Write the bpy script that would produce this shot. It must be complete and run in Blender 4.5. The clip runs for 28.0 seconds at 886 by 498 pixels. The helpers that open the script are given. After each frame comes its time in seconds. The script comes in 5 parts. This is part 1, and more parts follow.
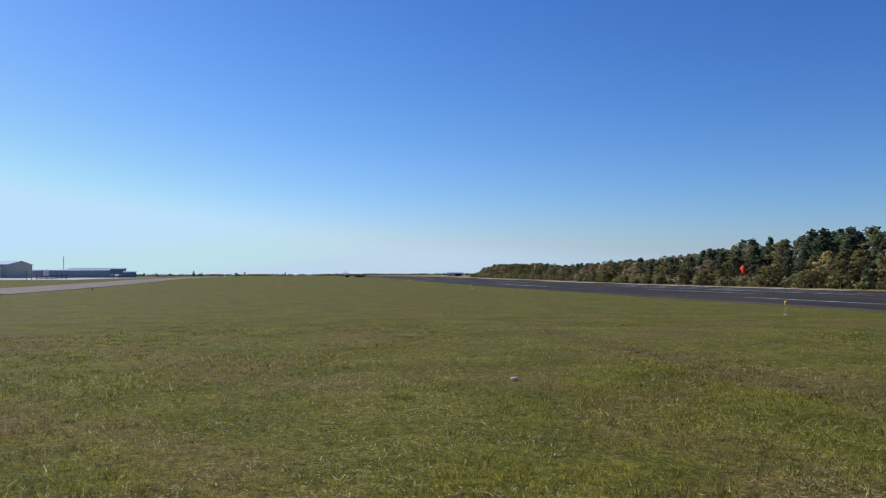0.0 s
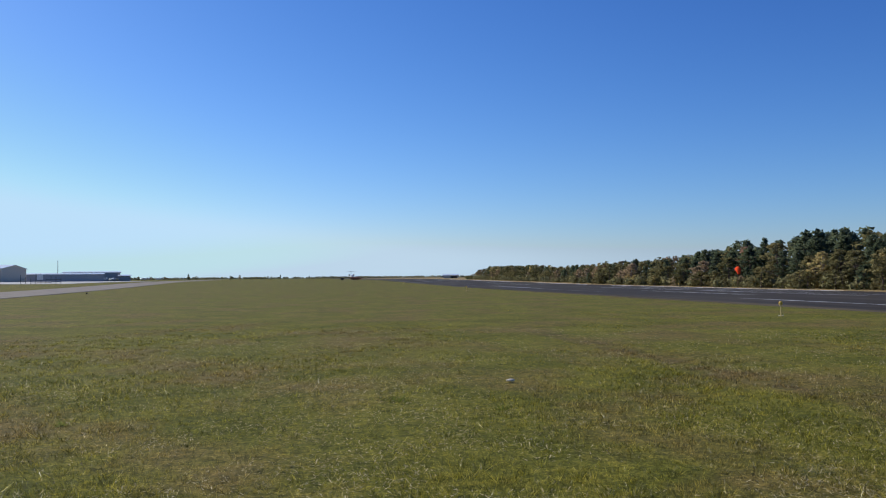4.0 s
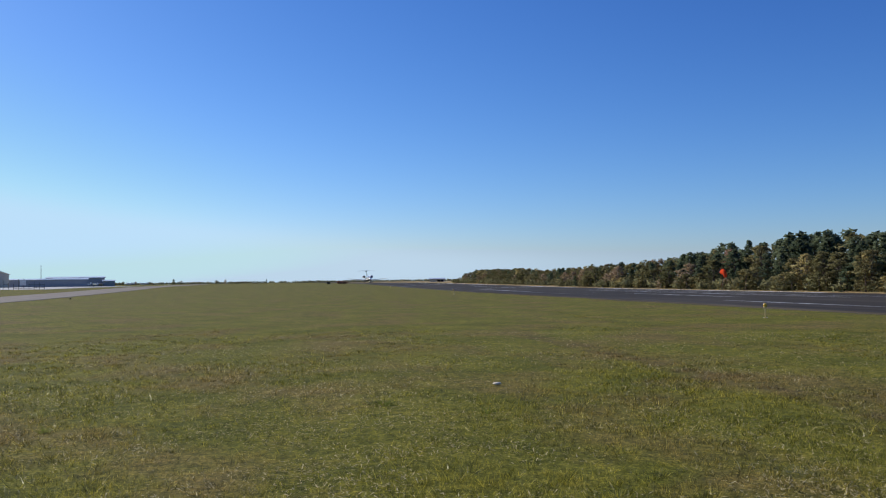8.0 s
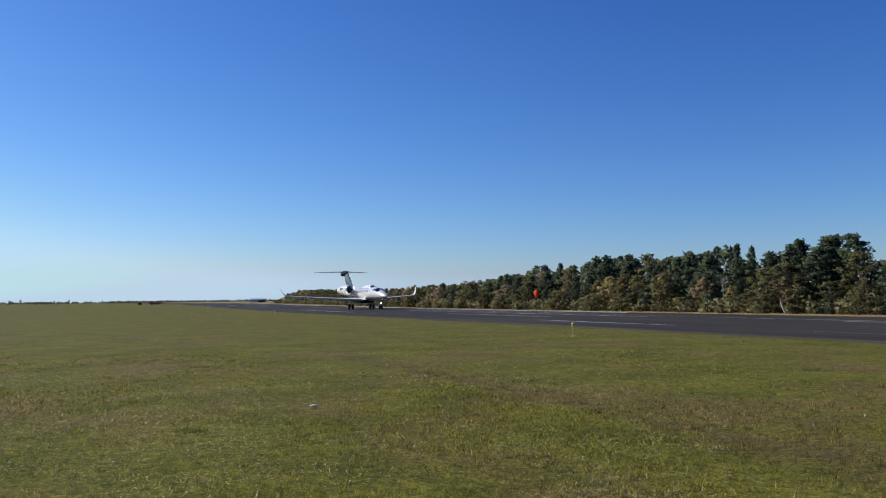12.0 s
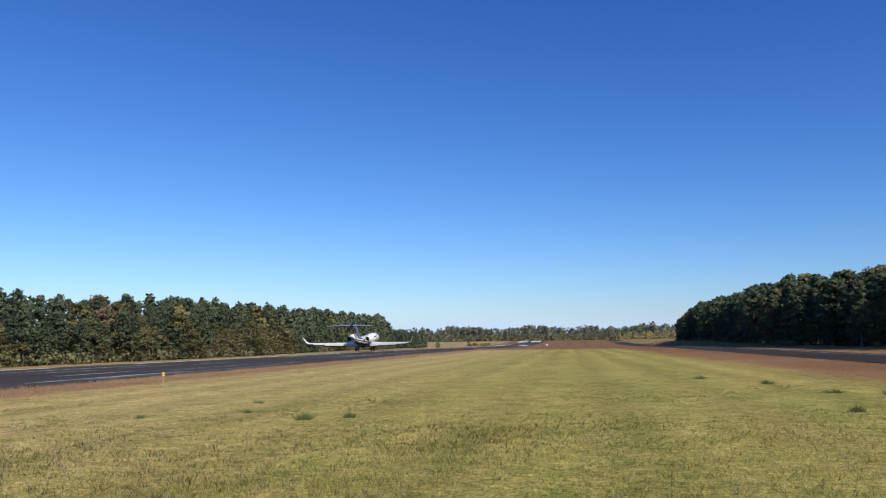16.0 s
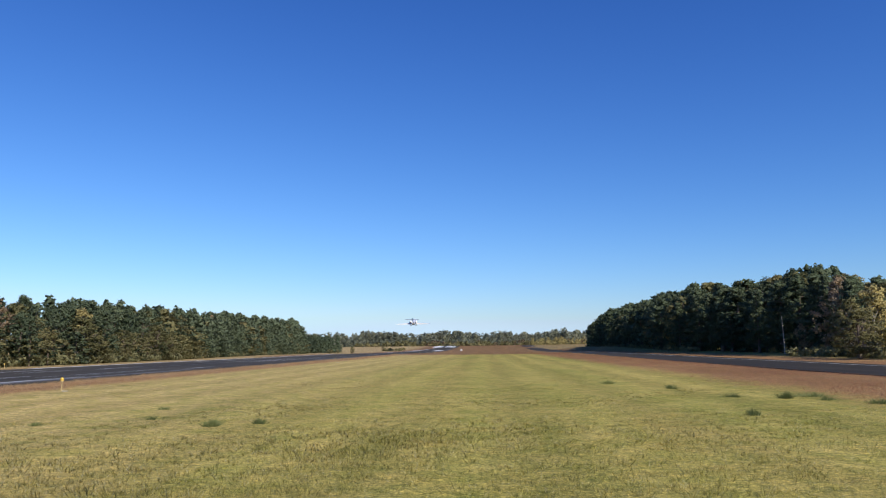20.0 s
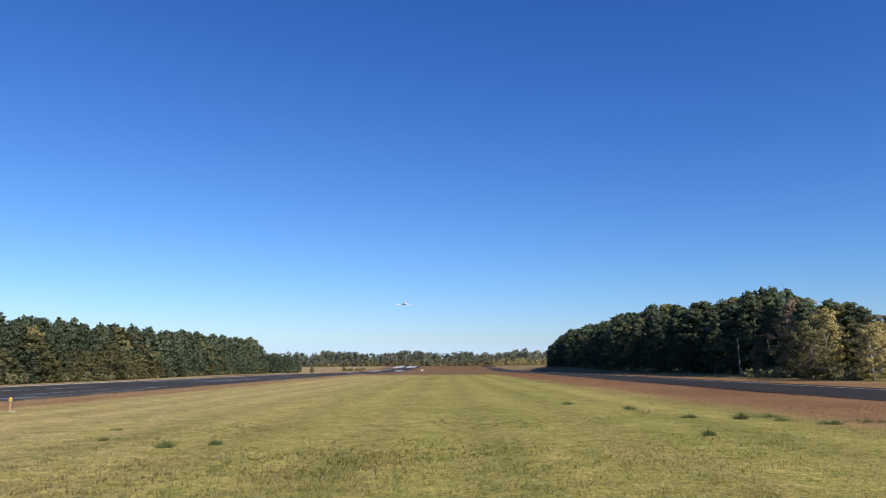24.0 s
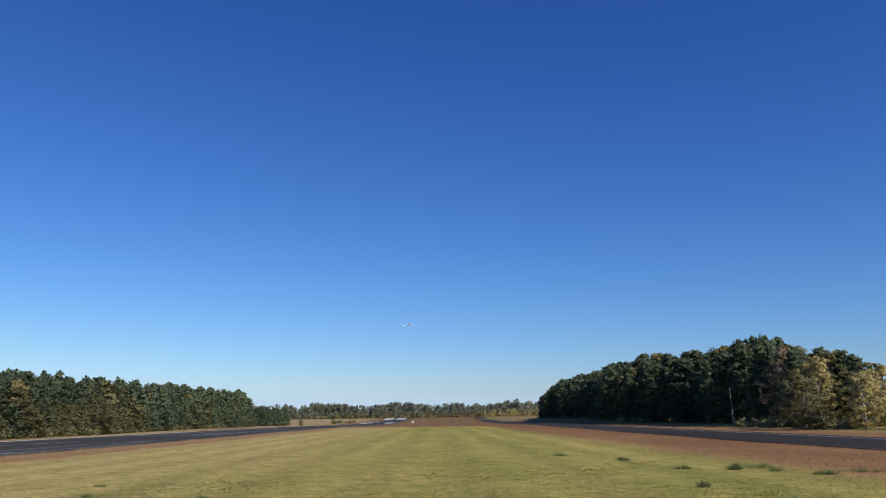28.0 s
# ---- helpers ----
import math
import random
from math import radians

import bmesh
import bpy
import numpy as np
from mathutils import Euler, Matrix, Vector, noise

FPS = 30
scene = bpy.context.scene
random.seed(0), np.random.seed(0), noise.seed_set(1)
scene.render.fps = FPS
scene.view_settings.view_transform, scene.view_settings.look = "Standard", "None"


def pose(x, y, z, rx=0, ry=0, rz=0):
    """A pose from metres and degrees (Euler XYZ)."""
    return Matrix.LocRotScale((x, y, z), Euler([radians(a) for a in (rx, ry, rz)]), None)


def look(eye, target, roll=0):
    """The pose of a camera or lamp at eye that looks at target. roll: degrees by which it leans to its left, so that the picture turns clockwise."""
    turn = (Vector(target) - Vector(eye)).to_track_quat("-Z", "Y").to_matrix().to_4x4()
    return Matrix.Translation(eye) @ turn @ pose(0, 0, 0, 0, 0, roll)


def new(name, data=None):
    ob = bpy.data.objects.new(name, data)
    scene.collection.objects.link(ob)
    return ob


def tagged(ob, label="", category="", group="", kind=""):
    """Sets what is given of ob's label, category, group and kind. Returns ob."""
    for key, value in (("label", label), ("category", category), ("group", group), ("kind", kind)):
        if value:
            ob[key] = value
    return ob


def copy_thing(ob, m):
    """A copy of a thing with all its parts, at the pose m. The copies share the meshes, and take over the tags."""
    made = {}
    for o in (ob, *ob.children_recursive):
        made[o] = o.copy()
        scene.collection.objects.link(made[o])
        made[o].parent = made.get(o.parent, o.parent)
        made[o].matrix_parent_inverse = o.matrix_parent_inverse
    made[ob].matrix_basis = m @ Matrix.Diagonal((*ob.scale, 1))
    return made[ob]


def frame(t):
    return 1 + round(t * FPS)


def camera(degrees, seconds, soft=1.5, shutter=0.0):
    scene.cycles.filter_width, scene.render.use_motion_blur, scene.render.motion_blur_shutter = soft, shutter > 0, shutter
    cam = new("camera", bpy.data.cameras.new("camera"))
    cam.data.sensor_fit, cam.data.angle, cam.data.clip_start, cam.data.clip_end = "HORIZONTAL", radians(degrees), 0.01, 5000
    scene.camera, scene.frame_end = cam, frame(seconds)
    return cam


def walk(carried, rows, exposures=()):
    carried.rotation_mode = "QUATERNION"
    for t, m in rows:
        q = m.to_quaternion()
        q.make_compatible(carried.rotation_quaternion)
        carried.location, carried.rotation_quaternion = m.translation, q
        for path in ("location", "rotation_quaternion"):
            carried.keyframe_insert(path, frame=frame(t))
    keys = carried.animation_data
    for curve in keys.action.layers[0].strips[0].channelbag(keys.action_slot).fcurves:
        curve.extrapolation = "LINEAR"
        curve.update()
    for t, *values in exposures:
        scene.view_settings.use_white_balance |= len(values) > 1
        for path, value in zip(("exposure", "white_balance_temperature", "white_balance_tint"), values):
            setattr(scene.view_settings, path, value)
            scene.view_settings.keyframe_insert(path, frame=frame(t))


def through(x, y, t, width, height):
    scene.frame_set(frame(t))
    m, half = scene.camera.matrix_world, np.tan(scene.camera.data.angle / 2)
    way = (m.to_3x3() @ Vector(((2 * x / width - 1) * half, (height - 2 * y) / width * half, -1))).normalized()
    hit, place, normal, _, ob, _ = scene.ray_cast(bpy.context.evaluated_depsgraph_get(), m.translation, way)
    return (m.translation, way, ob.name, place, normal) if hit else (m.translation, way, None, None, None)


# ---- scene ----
cam = camera(58.34, 28.0, soft=1.1)
walk(cam, [
    (0, pose(-0.055, -0.338, 1.579, 91.85, 0.27, 170.78)),
    (0.5, pose(-0.055, -0.338, 1.579, 91.84, 0.25, 170.82)),
    (1, pose(-0.055, -0.338, 1.579, 91.75, 0.31, 170.77)),
    (1.5, pose(-0.055, -0.338, 1.579, 91.75, 0.34, 170.72)),
    (2, pose(-0.056, -0.337, 1.579, 91.76, 0.31, 170.57)),
    (2.5, pose(-0.057, -0.337, 1.579, 91.79, 0.37, 170.49)),
    (3, pose(-0.057, -0.337, 1.579, 91.84, 0.36, 170.37)),
    (3.5, pose(-0.057, -0.337, 1.579, 91.92, 0.51, 170.48)),
    (5.5, pose(-0.059, -0.337, 1.579, 92.15, 0.64, 170.16)),
    (6, pose(-0.059, -0.337, 1.579, 92.15, 0.75, 170.07)),
    (6.5, pose(-0.059, -0.337, 1.579, 92.18, 0.80, 170.06)),
    (7, pose(-0.060, -0.337, 1.579, 92.19, 0.78, 169.97)),
    (7.5, pose(-0.061, -0.337, 1.579, 92.21, 0.78, 169.74)),
    (8, pose(-0.063, -0.336, 1.579, 92.26, 0.78, 169.48)),
    (8.5, pose(-0.065, -0.336, 1.579, 92.31, 0.78, 169.10)),
    (9, pose(-0.067, -0.335, 1.579, 92.31, 0.72, 168.69)),
    (9.5, pose(-0.071, -0.335, 1.579, 92.21, 0.59, 168.05)),
    (10, pose(-0.077, -0.333, 1.579, 92.28, 0.63, 167.01)),
    (10.5, pose(-0.088, -0.331, 1.579, 92.64, 0.82, 165.15)),
    (11, pose(-0.101, -0.327, 1.579, 92.96, 0.90, 162.86)),
    (11.5, pose(-0.113, -0.323, 1.579, 93.13, 0.53, 160.73)),
    (12, pose(-0.135, -0.314, 1.579, 93.57, 0.72, 156.83)),
    (12.5, pose(-0.165, -0.299, 1.579, 94.14, 1.04, 151.15)),
    (12.8, pose(-0.196, -0.280, 1.585, 94.54, 0.90, 145.02)),
    (13, pose(-0.225, -0.258, 1.589, 94.80, 0.81, 139.04)),
    (13.2, pose(-0.260, -0.222, 1.593, 95.06, 0.72, 130.52)),
    (13.4, pose(-0.301, -0.162, 1.597, 95.32, 0.63, 118.35)),
    (13.6, pose(-0.335, -0.070, 1.601, 95.58, 0.53, 101.81)),
    (13.8, pose(-0.339, 0.047, 1.605, 95.84, 0.44, 82.18)),
    (14, pose(-0.305, 0.154, 1.609, 96.10, 0.35, 63.30)),
    (14.2, pose(-0.257, 0.226, 1.613, 96.36, 0.25, 48.78)),
    (14.35, pose(-0.222, 0.260, 1.616, 96.56, 0.19, 40.56)),
    (14.5, pose(-0.192, 0.283, 1.619, 96.76, 0.12, 34.19)),
    (15, pose(-0.110, 0.324, 1.619, 96.71, 1.19, 18.85)),
    (15.5, pose(-0.076, 0.334, 1.619, 96.78, 1.30, 12.91)),
    (16, pose(-0.054, 0.338, 1.619, 96.78, 0.78, 9.10)),
    (16.5, pose(-0.044, 0.339, 1.619, 97.28, 0.50, 7.50)),
    (17, pose(-0.036, 0.340, 1.619, 97.55, 1.01, 6.26)),
    (17.5, pose(-0.032, 0.341, 1.619, 97.39, 0.86, 5.41)),
    (18, pose(-0.026, 0.341, 1.619, 96.68, 0.68, 4.50)),
    (18.5, pose(-0.022, 0.341, 1.619, 96.64, 0.68, 3.81)),
    (19, pose(-0.021, 0.341, 1.619, 96.66, 0.71, 3.61)),
    (19.5, pose(-0.020, 0.341, 1.619, 96.82, 0.63, 3.38)),
    (20, pose(-0.018, 0.342, 1.619, 97.07, 0.59, 3.02)),
    (20.5, pose(-0.015, 0.342, 1.619, 97.38, 0.55, 2.56)),
    (21, pose(-0.012, 0.342, 1.619, 97.48, 0.58, 2.11)),
    (21.5, pose(-0.009, 0.342, 1.619, 97.45, 0.51, 1.63)),
    (23.5, pose(-0.002, 0.342, 1.619, 98.14, 0.41, 0.40)),
    (24, pose(-0.001, 0.342, 1.619, 98.48, 0.40, 0.22)),
    (24.5, pose(0.000, 0.342, 1.619, 98.80, 0.33, -0.02)),
    (25, pose(0.001, 0.342, 1.619, 99.23, 0.30, -0.15)),
    (25.5, pose(0.002, 0.342, 1.619, 99.87, 0.33, -0.28)),
    (26, pose(0.003, 0.342, 1.619, 100.30, 0.37, -0.36)),
    (26.5, pose(0.004, 0.342, 1.619, 100.62, 0.45, -0.55)),
    (27, pose(0.004, 0.342, 1.619, 100.95, 0.52, -0.59)),
    (27.5, pose(0.004, 0.342, 1.619, 101.54, 0.73, -0.60)),
    (28, pose(0.004, 0.342, 1.619, 102.08, 0.81, -0.43)),
], exposures=[(0.0, -0.28), (10.0, -0.28), (12.0, -0.30), (12.5, -0.28), (14.3, -0.12), (15.5, -0.12), (17.0, -0.03), (19.0, -0.02), (24.0, -0.03), (26.0, -0.10), (28.0, -0.28)])

# ---- world, sun ----
SUN_AZ, SUN_EL = 225.0, 38.0      # degrees to the left of +y; height over the horizon
world = bpy.data.worlds.new("sky")
scene.world = world
world.use_nodes = True
wn = world.node_tree
sky = wn.nodes.new("ShaderNodeTexSky")
sky.sky_type = "NISHITA"
sky.sun_disc = False
sky.sun_elevation = radians(SUN_EL)
sky.sun_rotation = radians(-SUN_AZ)
sky.altitude, sky.air_density, sky.dust_density, sky.ozone_density = 100, 1.0, 0.4, 3.0
# a clear autumn sky, deeper blue than the model's: each colour raised to a power
split, join = wn.nodes.new("ShaderNodeSeparateColor"), wn.nodes.new("ShaderNodeCombineColor")
wn.links.new(sky.outputs[0], split.inputs[0])
for i, (gain, power) in enumerate(((12.2, 1.62), (12.2, 1.36), (14.9, 1.08))):
    low, up, out = (wn.nodes.new("ShaderNodeMath") for _ in range(3))
    low.operation, up.operation, out.operation = "MULTIPLY", "POWER", "MULTIPLY"
    low.inputs[1].default_value, up.inputs[1].default_value, out.inputs[1].default_value = 0.1, power, gain
    wn.links.new(split.outputs[i], low.inputs[0])
    wn.links.new(low.outputs[0], up.inputs[0])
    wn.links.new(up.outputs[0], out.inputs[0])
    if i == 0:
        soft = wn.nodes.new("ShaderNodeMath")
        soft.operation = "SMOOTH_MIN"
        soft.inputs[1].default_value, soft.inputs[2].default_value = 6.2, 1.0
        wn.links.new(out.outputs[0], soft.inputs[0])
        red = soft.outputs[0]
        wn.links.new(red, join.inputs[0])
        continue
    # pale blue, never cream, where the sky whitens
    most, least = wn.nodes.new("ShaderNodeMath"), wn.nodes.new("ShaderNodeMath")
    least.operation, most.operation = "MULTIPLY", "MAXIMUM"
    least.inputs[1].default_value = (0, 1.31, 1.60)[i]
    wn.links.new(red, least.inputs[0])
    wn.links.new(least.outputs[0], most.inputs[0])
    wn.links.new(out.outputs[0], most.inputs[1])
    soft = wn.nodes.new("ShaderNodeMath")
    soft.operation = "SMOOTH_MIN"
    soft.inputs[1].default_value, soft.inputs[2].default_value = (0, 9.0, 11.6)[i], 1.0
    wn.links.new(most.outputs[0], soft.inputs[0])
    wn.links.new(soft.outputs[0], join.inputs[i])
wn.links.new(join.outputs[0], wn.nodes["Background"].inputs[0])
wn.nodes["Background"].inputs[1].default_value = 0.10
sun = new("sun", bpy.data.lights.new("sun", "SUN"))
sun.data.energy, sun.data.angle, sun.data.color = 5.0, radians(0.53), (1.0, 0.935, 0.83)
sa, se = radians(SUN_AZ), radians(SUN_EL)
sun.matrix_world = look((0, 0, 60), (math.sin(sa) * math.cos(se), -math.cos(sa) * math.cos(se), 60 - math.sin(se)))


# ---- material helpers ----
class Nodes:
    """A short way to write node trees."""

    def __init__(self, name, rough=0.9, metal=0.0):
        self.m = bpy.data.materials.new(name)
        self.m.use_nodes = True
        self.t = self.m.node_tree
        self.bsdf = self.t.nodes["Principled BSDF"]
        self.bsdf.inputs["Roughness"].default_value = rough
        self.bsdf.inputs["Metallic"].default_value = metal
        self.out = self.t.nodes["Material Output"]

    def node(self, kind, **props):
        n = self.t.nodes.new("ShaderNode" + kind)
        for key, value in props.items():
            setattr(n, key, value)
        return n

    def put(self, socket, value):
        if isinstance(value, bpy.types.NodeSocket):
            self.t.links.new(value, socket)
        elif isinstance(value, (tuple, list)) and len(value) == 3 and socket.type == "RGBA":
            socket.default_value = (*value, 1)
        else:
            socket.default_value = value

    def math(self, op, a, b=0.0, c=0.0, clamp=False):
        n = self.node("Math", operation=op, use_clamp=clamp)
        for s, v in zip(n.inputs, (a, b, c)):
            self.put(s, v)
        return n.outputs[0]

    def noise(self, vector, scale, detail=3.0, rough=0.55):
        n = self.node("TexNoise")
        self.put(n.inputs["Vector"], vector)
        n.inputs["Scale"].default_value, n.inputs["Detail"].default_value, n.inputs["Roughness"].default_value = scale, detail, rough
        return n.outputs[0]

    def ramp(self, fac, stops):
        n = self.node("ValToRGB")
        self.put(n.inputs[0], fac)
        e = n.color_ramp.elements
        while len(e) < len(stops):
            e.new(0.5)
        for el, (p, c) in zip(e, stops):
            el.position = p
            el.color = (*c, 1) if isinstance(c, tuple) else (c, c, c, 1)
        return n.outputs[0]

    def step(self, value, lo, hi):
        n = self.node("MapRange", interpolation_type="SMOOTHSTEP")
        for s, v in zip(n.inputs, (value, lo, hi, 0.0, 1.0)):
            self.put(s, v)
        return n.outputs[0]

    def mix(self, fac, a, b, blend="MIX"):
        n = self.node("Mix", data_type="RGBA", blend_type=blend)
        self.put(n.inputs[0], fac)
        self.put(n.inputs[6], a)
        self.put(n.inputs[7], b)
        return n.outputs[2]

    def position(self):
        return self.node("NewGeometry").outputs["Position"]

    def xyz(self, vector):
        n = self.node("SeparateXYZ")
        self.put(n.inputs[0], vector)
        return n.outputs

    def scaled(self, vector, x, y, z):
        n = self.node("Mapping")
        self.put(n.inputs[0], vector)
        n.inputs["Scale"].default_value = (x, y, z)
        return n.outputs[0]

    def island(self):
        return self.node("NewGeometry").outputs["Random Per Island"]

    def object_random(self):
        return self.node("ObjectInfo").outputs["Random"]

    def bump(self, height, strength=0.4, distance=0.02):
        n = self.node("Bump")
        n.inputs["Strength"].default_value, n.inputs["Distance"].default_value = strength, distance
        self.put(n.inputs["Height"], height)
        self.put(self.bsdf.inputs["Normal"], n.outputs[0])

    def color(self, value):
        self.put(self.bsdf.inputs["Base Color"], value)
        return self

    def leafy(self, value, through=0.35, gloss=0.0):
        """Thin leaves: light is partly let through."""
        d, tr, mx = self.node("BsdfDiffuse"), self.node("BsdfTranslucent"), self.node("MixShader")
        self.put(d.inputs[0], value)
        self.put(tr.inputs[0], value)
        mx.inputs[0].default_value = through
        self.t.links.new(d.outputs[0], mx.inputs[1])
        self.t.links.new(tr.outputs[0], mx.inputs[2])
        last = mx.outputs[0]
        if gloss:
            g, mg = self.node("BsdfGlossy"), self.node("MixShader")
            g.inputs["Roughness"].default_value = 0.36
            mg.inputs[0].default_value = gloss
            self.t.links.new(last, mg.inputs[1])
            self.t.links.new(g.outputs[0], mg.inputs[2])
            last = mg.outputs[0]
        self.t.links.new(last, self.out.inputs[0])
        return self


def painted(name, c, rough=0.5, metal=0.0, vary=0.12, scale=3.0):
    n = Nodes(name, rough, metal)
    p = n.node("TexCoord").outputs["Object"]
    k = n.noise(p, scale, 4)
    dark = tuple(v * (1 - vary) for v in c)
    lite = tuple(min(1, v * (1 + vary)) for v in c)
    n.color(n.ramp(k, [(0.3, dark), (0.7, lite)]))
    if rough >= 0.8:
        n.bsdf.inputs["Specular IOR Level"].default_value = 0.05
    return n.m


def field_color(n, pos):
    """Colour of the mown field from where a point lies: green, tan and reddish stretches, the south darkened as
    backlit.
    """
    x, y, z = n.xyz(pos)
    big = n.noise(n.scaled(pos, 0.16, 0.07, 0), 1.0, 4)
    mid = n.noise(n.scaled(pos, 0.55, 0.55, 0), 1.0, 3)
    blot = n.noise(n.scaled(pos, 0.35, 0.28, 0), 1.0, 5, 0.6)
    mow = n.noise(n.scaled(pos, 0.42, 0.012, 0), 1.0, 2)
    green = n.mix(n.ramp(mid, [(0.35, 0.0), (0.65, 1.0)]), (0.120, 0.125, 0.019), (0.184, 0.176, 0.031))
    tan = n.mix(n.ramp(mid, [(0.35, 0.0), (0.7, 1.0)]), (0.435, 0.342, 0.114), (0.560, 0.440, 0.164))
    brown = n.mix(mid, (0.155, 0.112, 0.050), (0.215, 0.155, 0.070))
    # greener south, drier north; back and front light also put into their colours
    south = n.step(y, 12.0, -6.0)
    patch = n.noise(n.scaled(pos, 1.25, 0.95, 0), 1.0, 4, 0.6)
    fac = n.math("ADD", n.math("MULTIPLY_ADD", big, 0.34, n.math("MULTIPLY", patch, 0.40)), n.math("MULTIPLY", mow, 0.26))
    dry = n.ramp(fac, [(0.40, 0.0), (0.58, 1.0)])
    # stripes left by the mower
    lane = n.math("SINE", n.math("MULTIPLY_ADD", x, 2.1, n.math("MULTIPLY", big, 5.0)))
    stripes = n.math("MULTIPLY_ADD", lane, 0.10, 1.0)
    lush = n.mix(mid, (0.220, 0.229, 0.050), (0.318, 0.310, 0.084))
    north_frontlit_c = n.mix(n.math("MULTIPLY_ADD", dry, 0.85, 0.1), lush, tan)
    south_backlit_c = n.mix(n.math("MULTIPLY", n.ramp(blot, [(0.46, 0.0), (0.63, 1.0)]), 0.7), green, brown)
    # towards the runway the dry grass turns pinkish
    pink = n.math("MULTIPLY", n.step(n.math("ADD", x, n.math("MULTIPLY_ADD", mid, 8.0, -4.0)), -2.0, -13.0), n.ramp(patch, [(0.36, 0.15), (0.60, 0.85)]))
    north_frontlit_c = n.mix(pink, north_frontlit_c, (0.600, 0.442, 0.222))
    # an old wheel track, worn brown
    track = n.math("ABSOLUTE", n.math("ADD", x, n.math("MULTIPLY_ADD", mid, 0.9, 6.1)))
    track = n.math("MULTIPLY", n.math("MULTIPLY", n.step(track, 0.55, 0.12), n.step(y, -32.0, -19.0)), n.ramp(patch, [(0.38, 0.05), (0.60, 0.62)]))
    south_backlit_c = n.mix(track, south_backlit_c, (0.120, 0.080, 0.048))
    c = n.mix(south, n.mix(1.0, north_frontlit_c, stripes, "MULTIPLY"), south_backlit_c)
    # reddish broomsedge strips: beside the runway, beside the taxiway, and the rough ground beyond
    wob = n.math("MULTIPLY_ADD", mid, 3.0, -1.5)
    xw = n.math("ADD", x, wob)
    red1 = n.math("MULTIPLY", n.step(xw, -17.4, -19.6), n.step(y, -12.0, 14.0))
    red2 = n.math("MULTIPLY", n.step(xw, 9.5, 12.5), n.step(y, 6.0, 22.0))
    red3 = n.step(n.math("ADD", y, n.math("MULTIPLY", wob, 4.0)), 160.0, 190.0)
    red = n.math("MAXIMUM", n.math("MULTIPLY", red1, n.step(x, -50.0, -40.0)), n.math("MAXIMUM", red2, red3))
    off = n.math("MULTIPLY", n.step(x, 40.0, 33.0), n.step(x, -60.0, -46.0))
    red = n.math("MULTIPLY", red, off)
    verge = n.math("MAXIMUM", n.math("MULTIPLY", n.step(x, 28.0, 31.0), n.step(y, 0.0, 30.0)), n.step(x, -40.6, -41.4))
    bank = n.mix(n.step(x, 0.0, 10.0), n.mix(mid, (0.370, 0.265, 0.155), (0.480, 0.350, 0.215)), n.mix(mid, (0.270, 0.240, 0.085), (0.370, 0.310, 0.125)))
    bank = n.mix(n.math("MULTIPLY", n.step(y, 190.0, 300.0), n.step(x, -46.0, -40.0)), bank, n.mix(big, (0.235, 0.150, 0.092), (0.330, 0.235, 0.140)))
    c = n.mix(n.math("MULTIPLY", verge, 0.8), c, bank)
    near_red = n.mix(n.ramp(big, [(0.35, 0.0), (0.65, 1.0)]), (0.270, 0.125, 0.075), (0.385, 0.205, 0.118))
    far_red = n.mix(n.ramp(big, [(0.35, 0.0), (0.65, 1.0)]), (0.190, 0.085, 0.056), (0.280, 0.145, 0.085))
    redc = n.mix(red3, near_red, far_red)
    c = n.mix(n.math("MULTIPLY", red, 0.85), c, redc)
    mottle = n.noise(n.scaled(pos, 2.6, 2.6, 0), 1.0, 4, 0.65)
    c = n.mix(1.0, c, n.ramp(mottle, [(0.3, (0.78, 0.82, 0.76)), (0.5, (1.0, 1.0, 1.0)), (0.72, (1.22, 1.16, 1.1))]), "MULTIPLY")
    tuft = n.noise(n.scaled(pos, 7.5, 7.5, 0), 1.0, 3, 0.6)
    c = n.mix(1.0, c, n.ramp(tuft, [(0.34, (0.62, 0.66, 0.62)), (0.48, (0.96, 0.97, 0.95)), (0.68, (1.42, 1.34, 1.26))]), "MULTIPLY")
    grain = n.noise(n.scaled(pos, 19.0, 19.0, 0), 1.0, 2, 0.6)
    c = n.mix(1.0, c, n.ramp(grain, [(0.35, (0.68, 0.70, 0.68)), (0.5, (0.97, 0.97, 0.95)), (0.66, (1.40, 1.34, 1.27))]), "MULTIPLY")
    return c


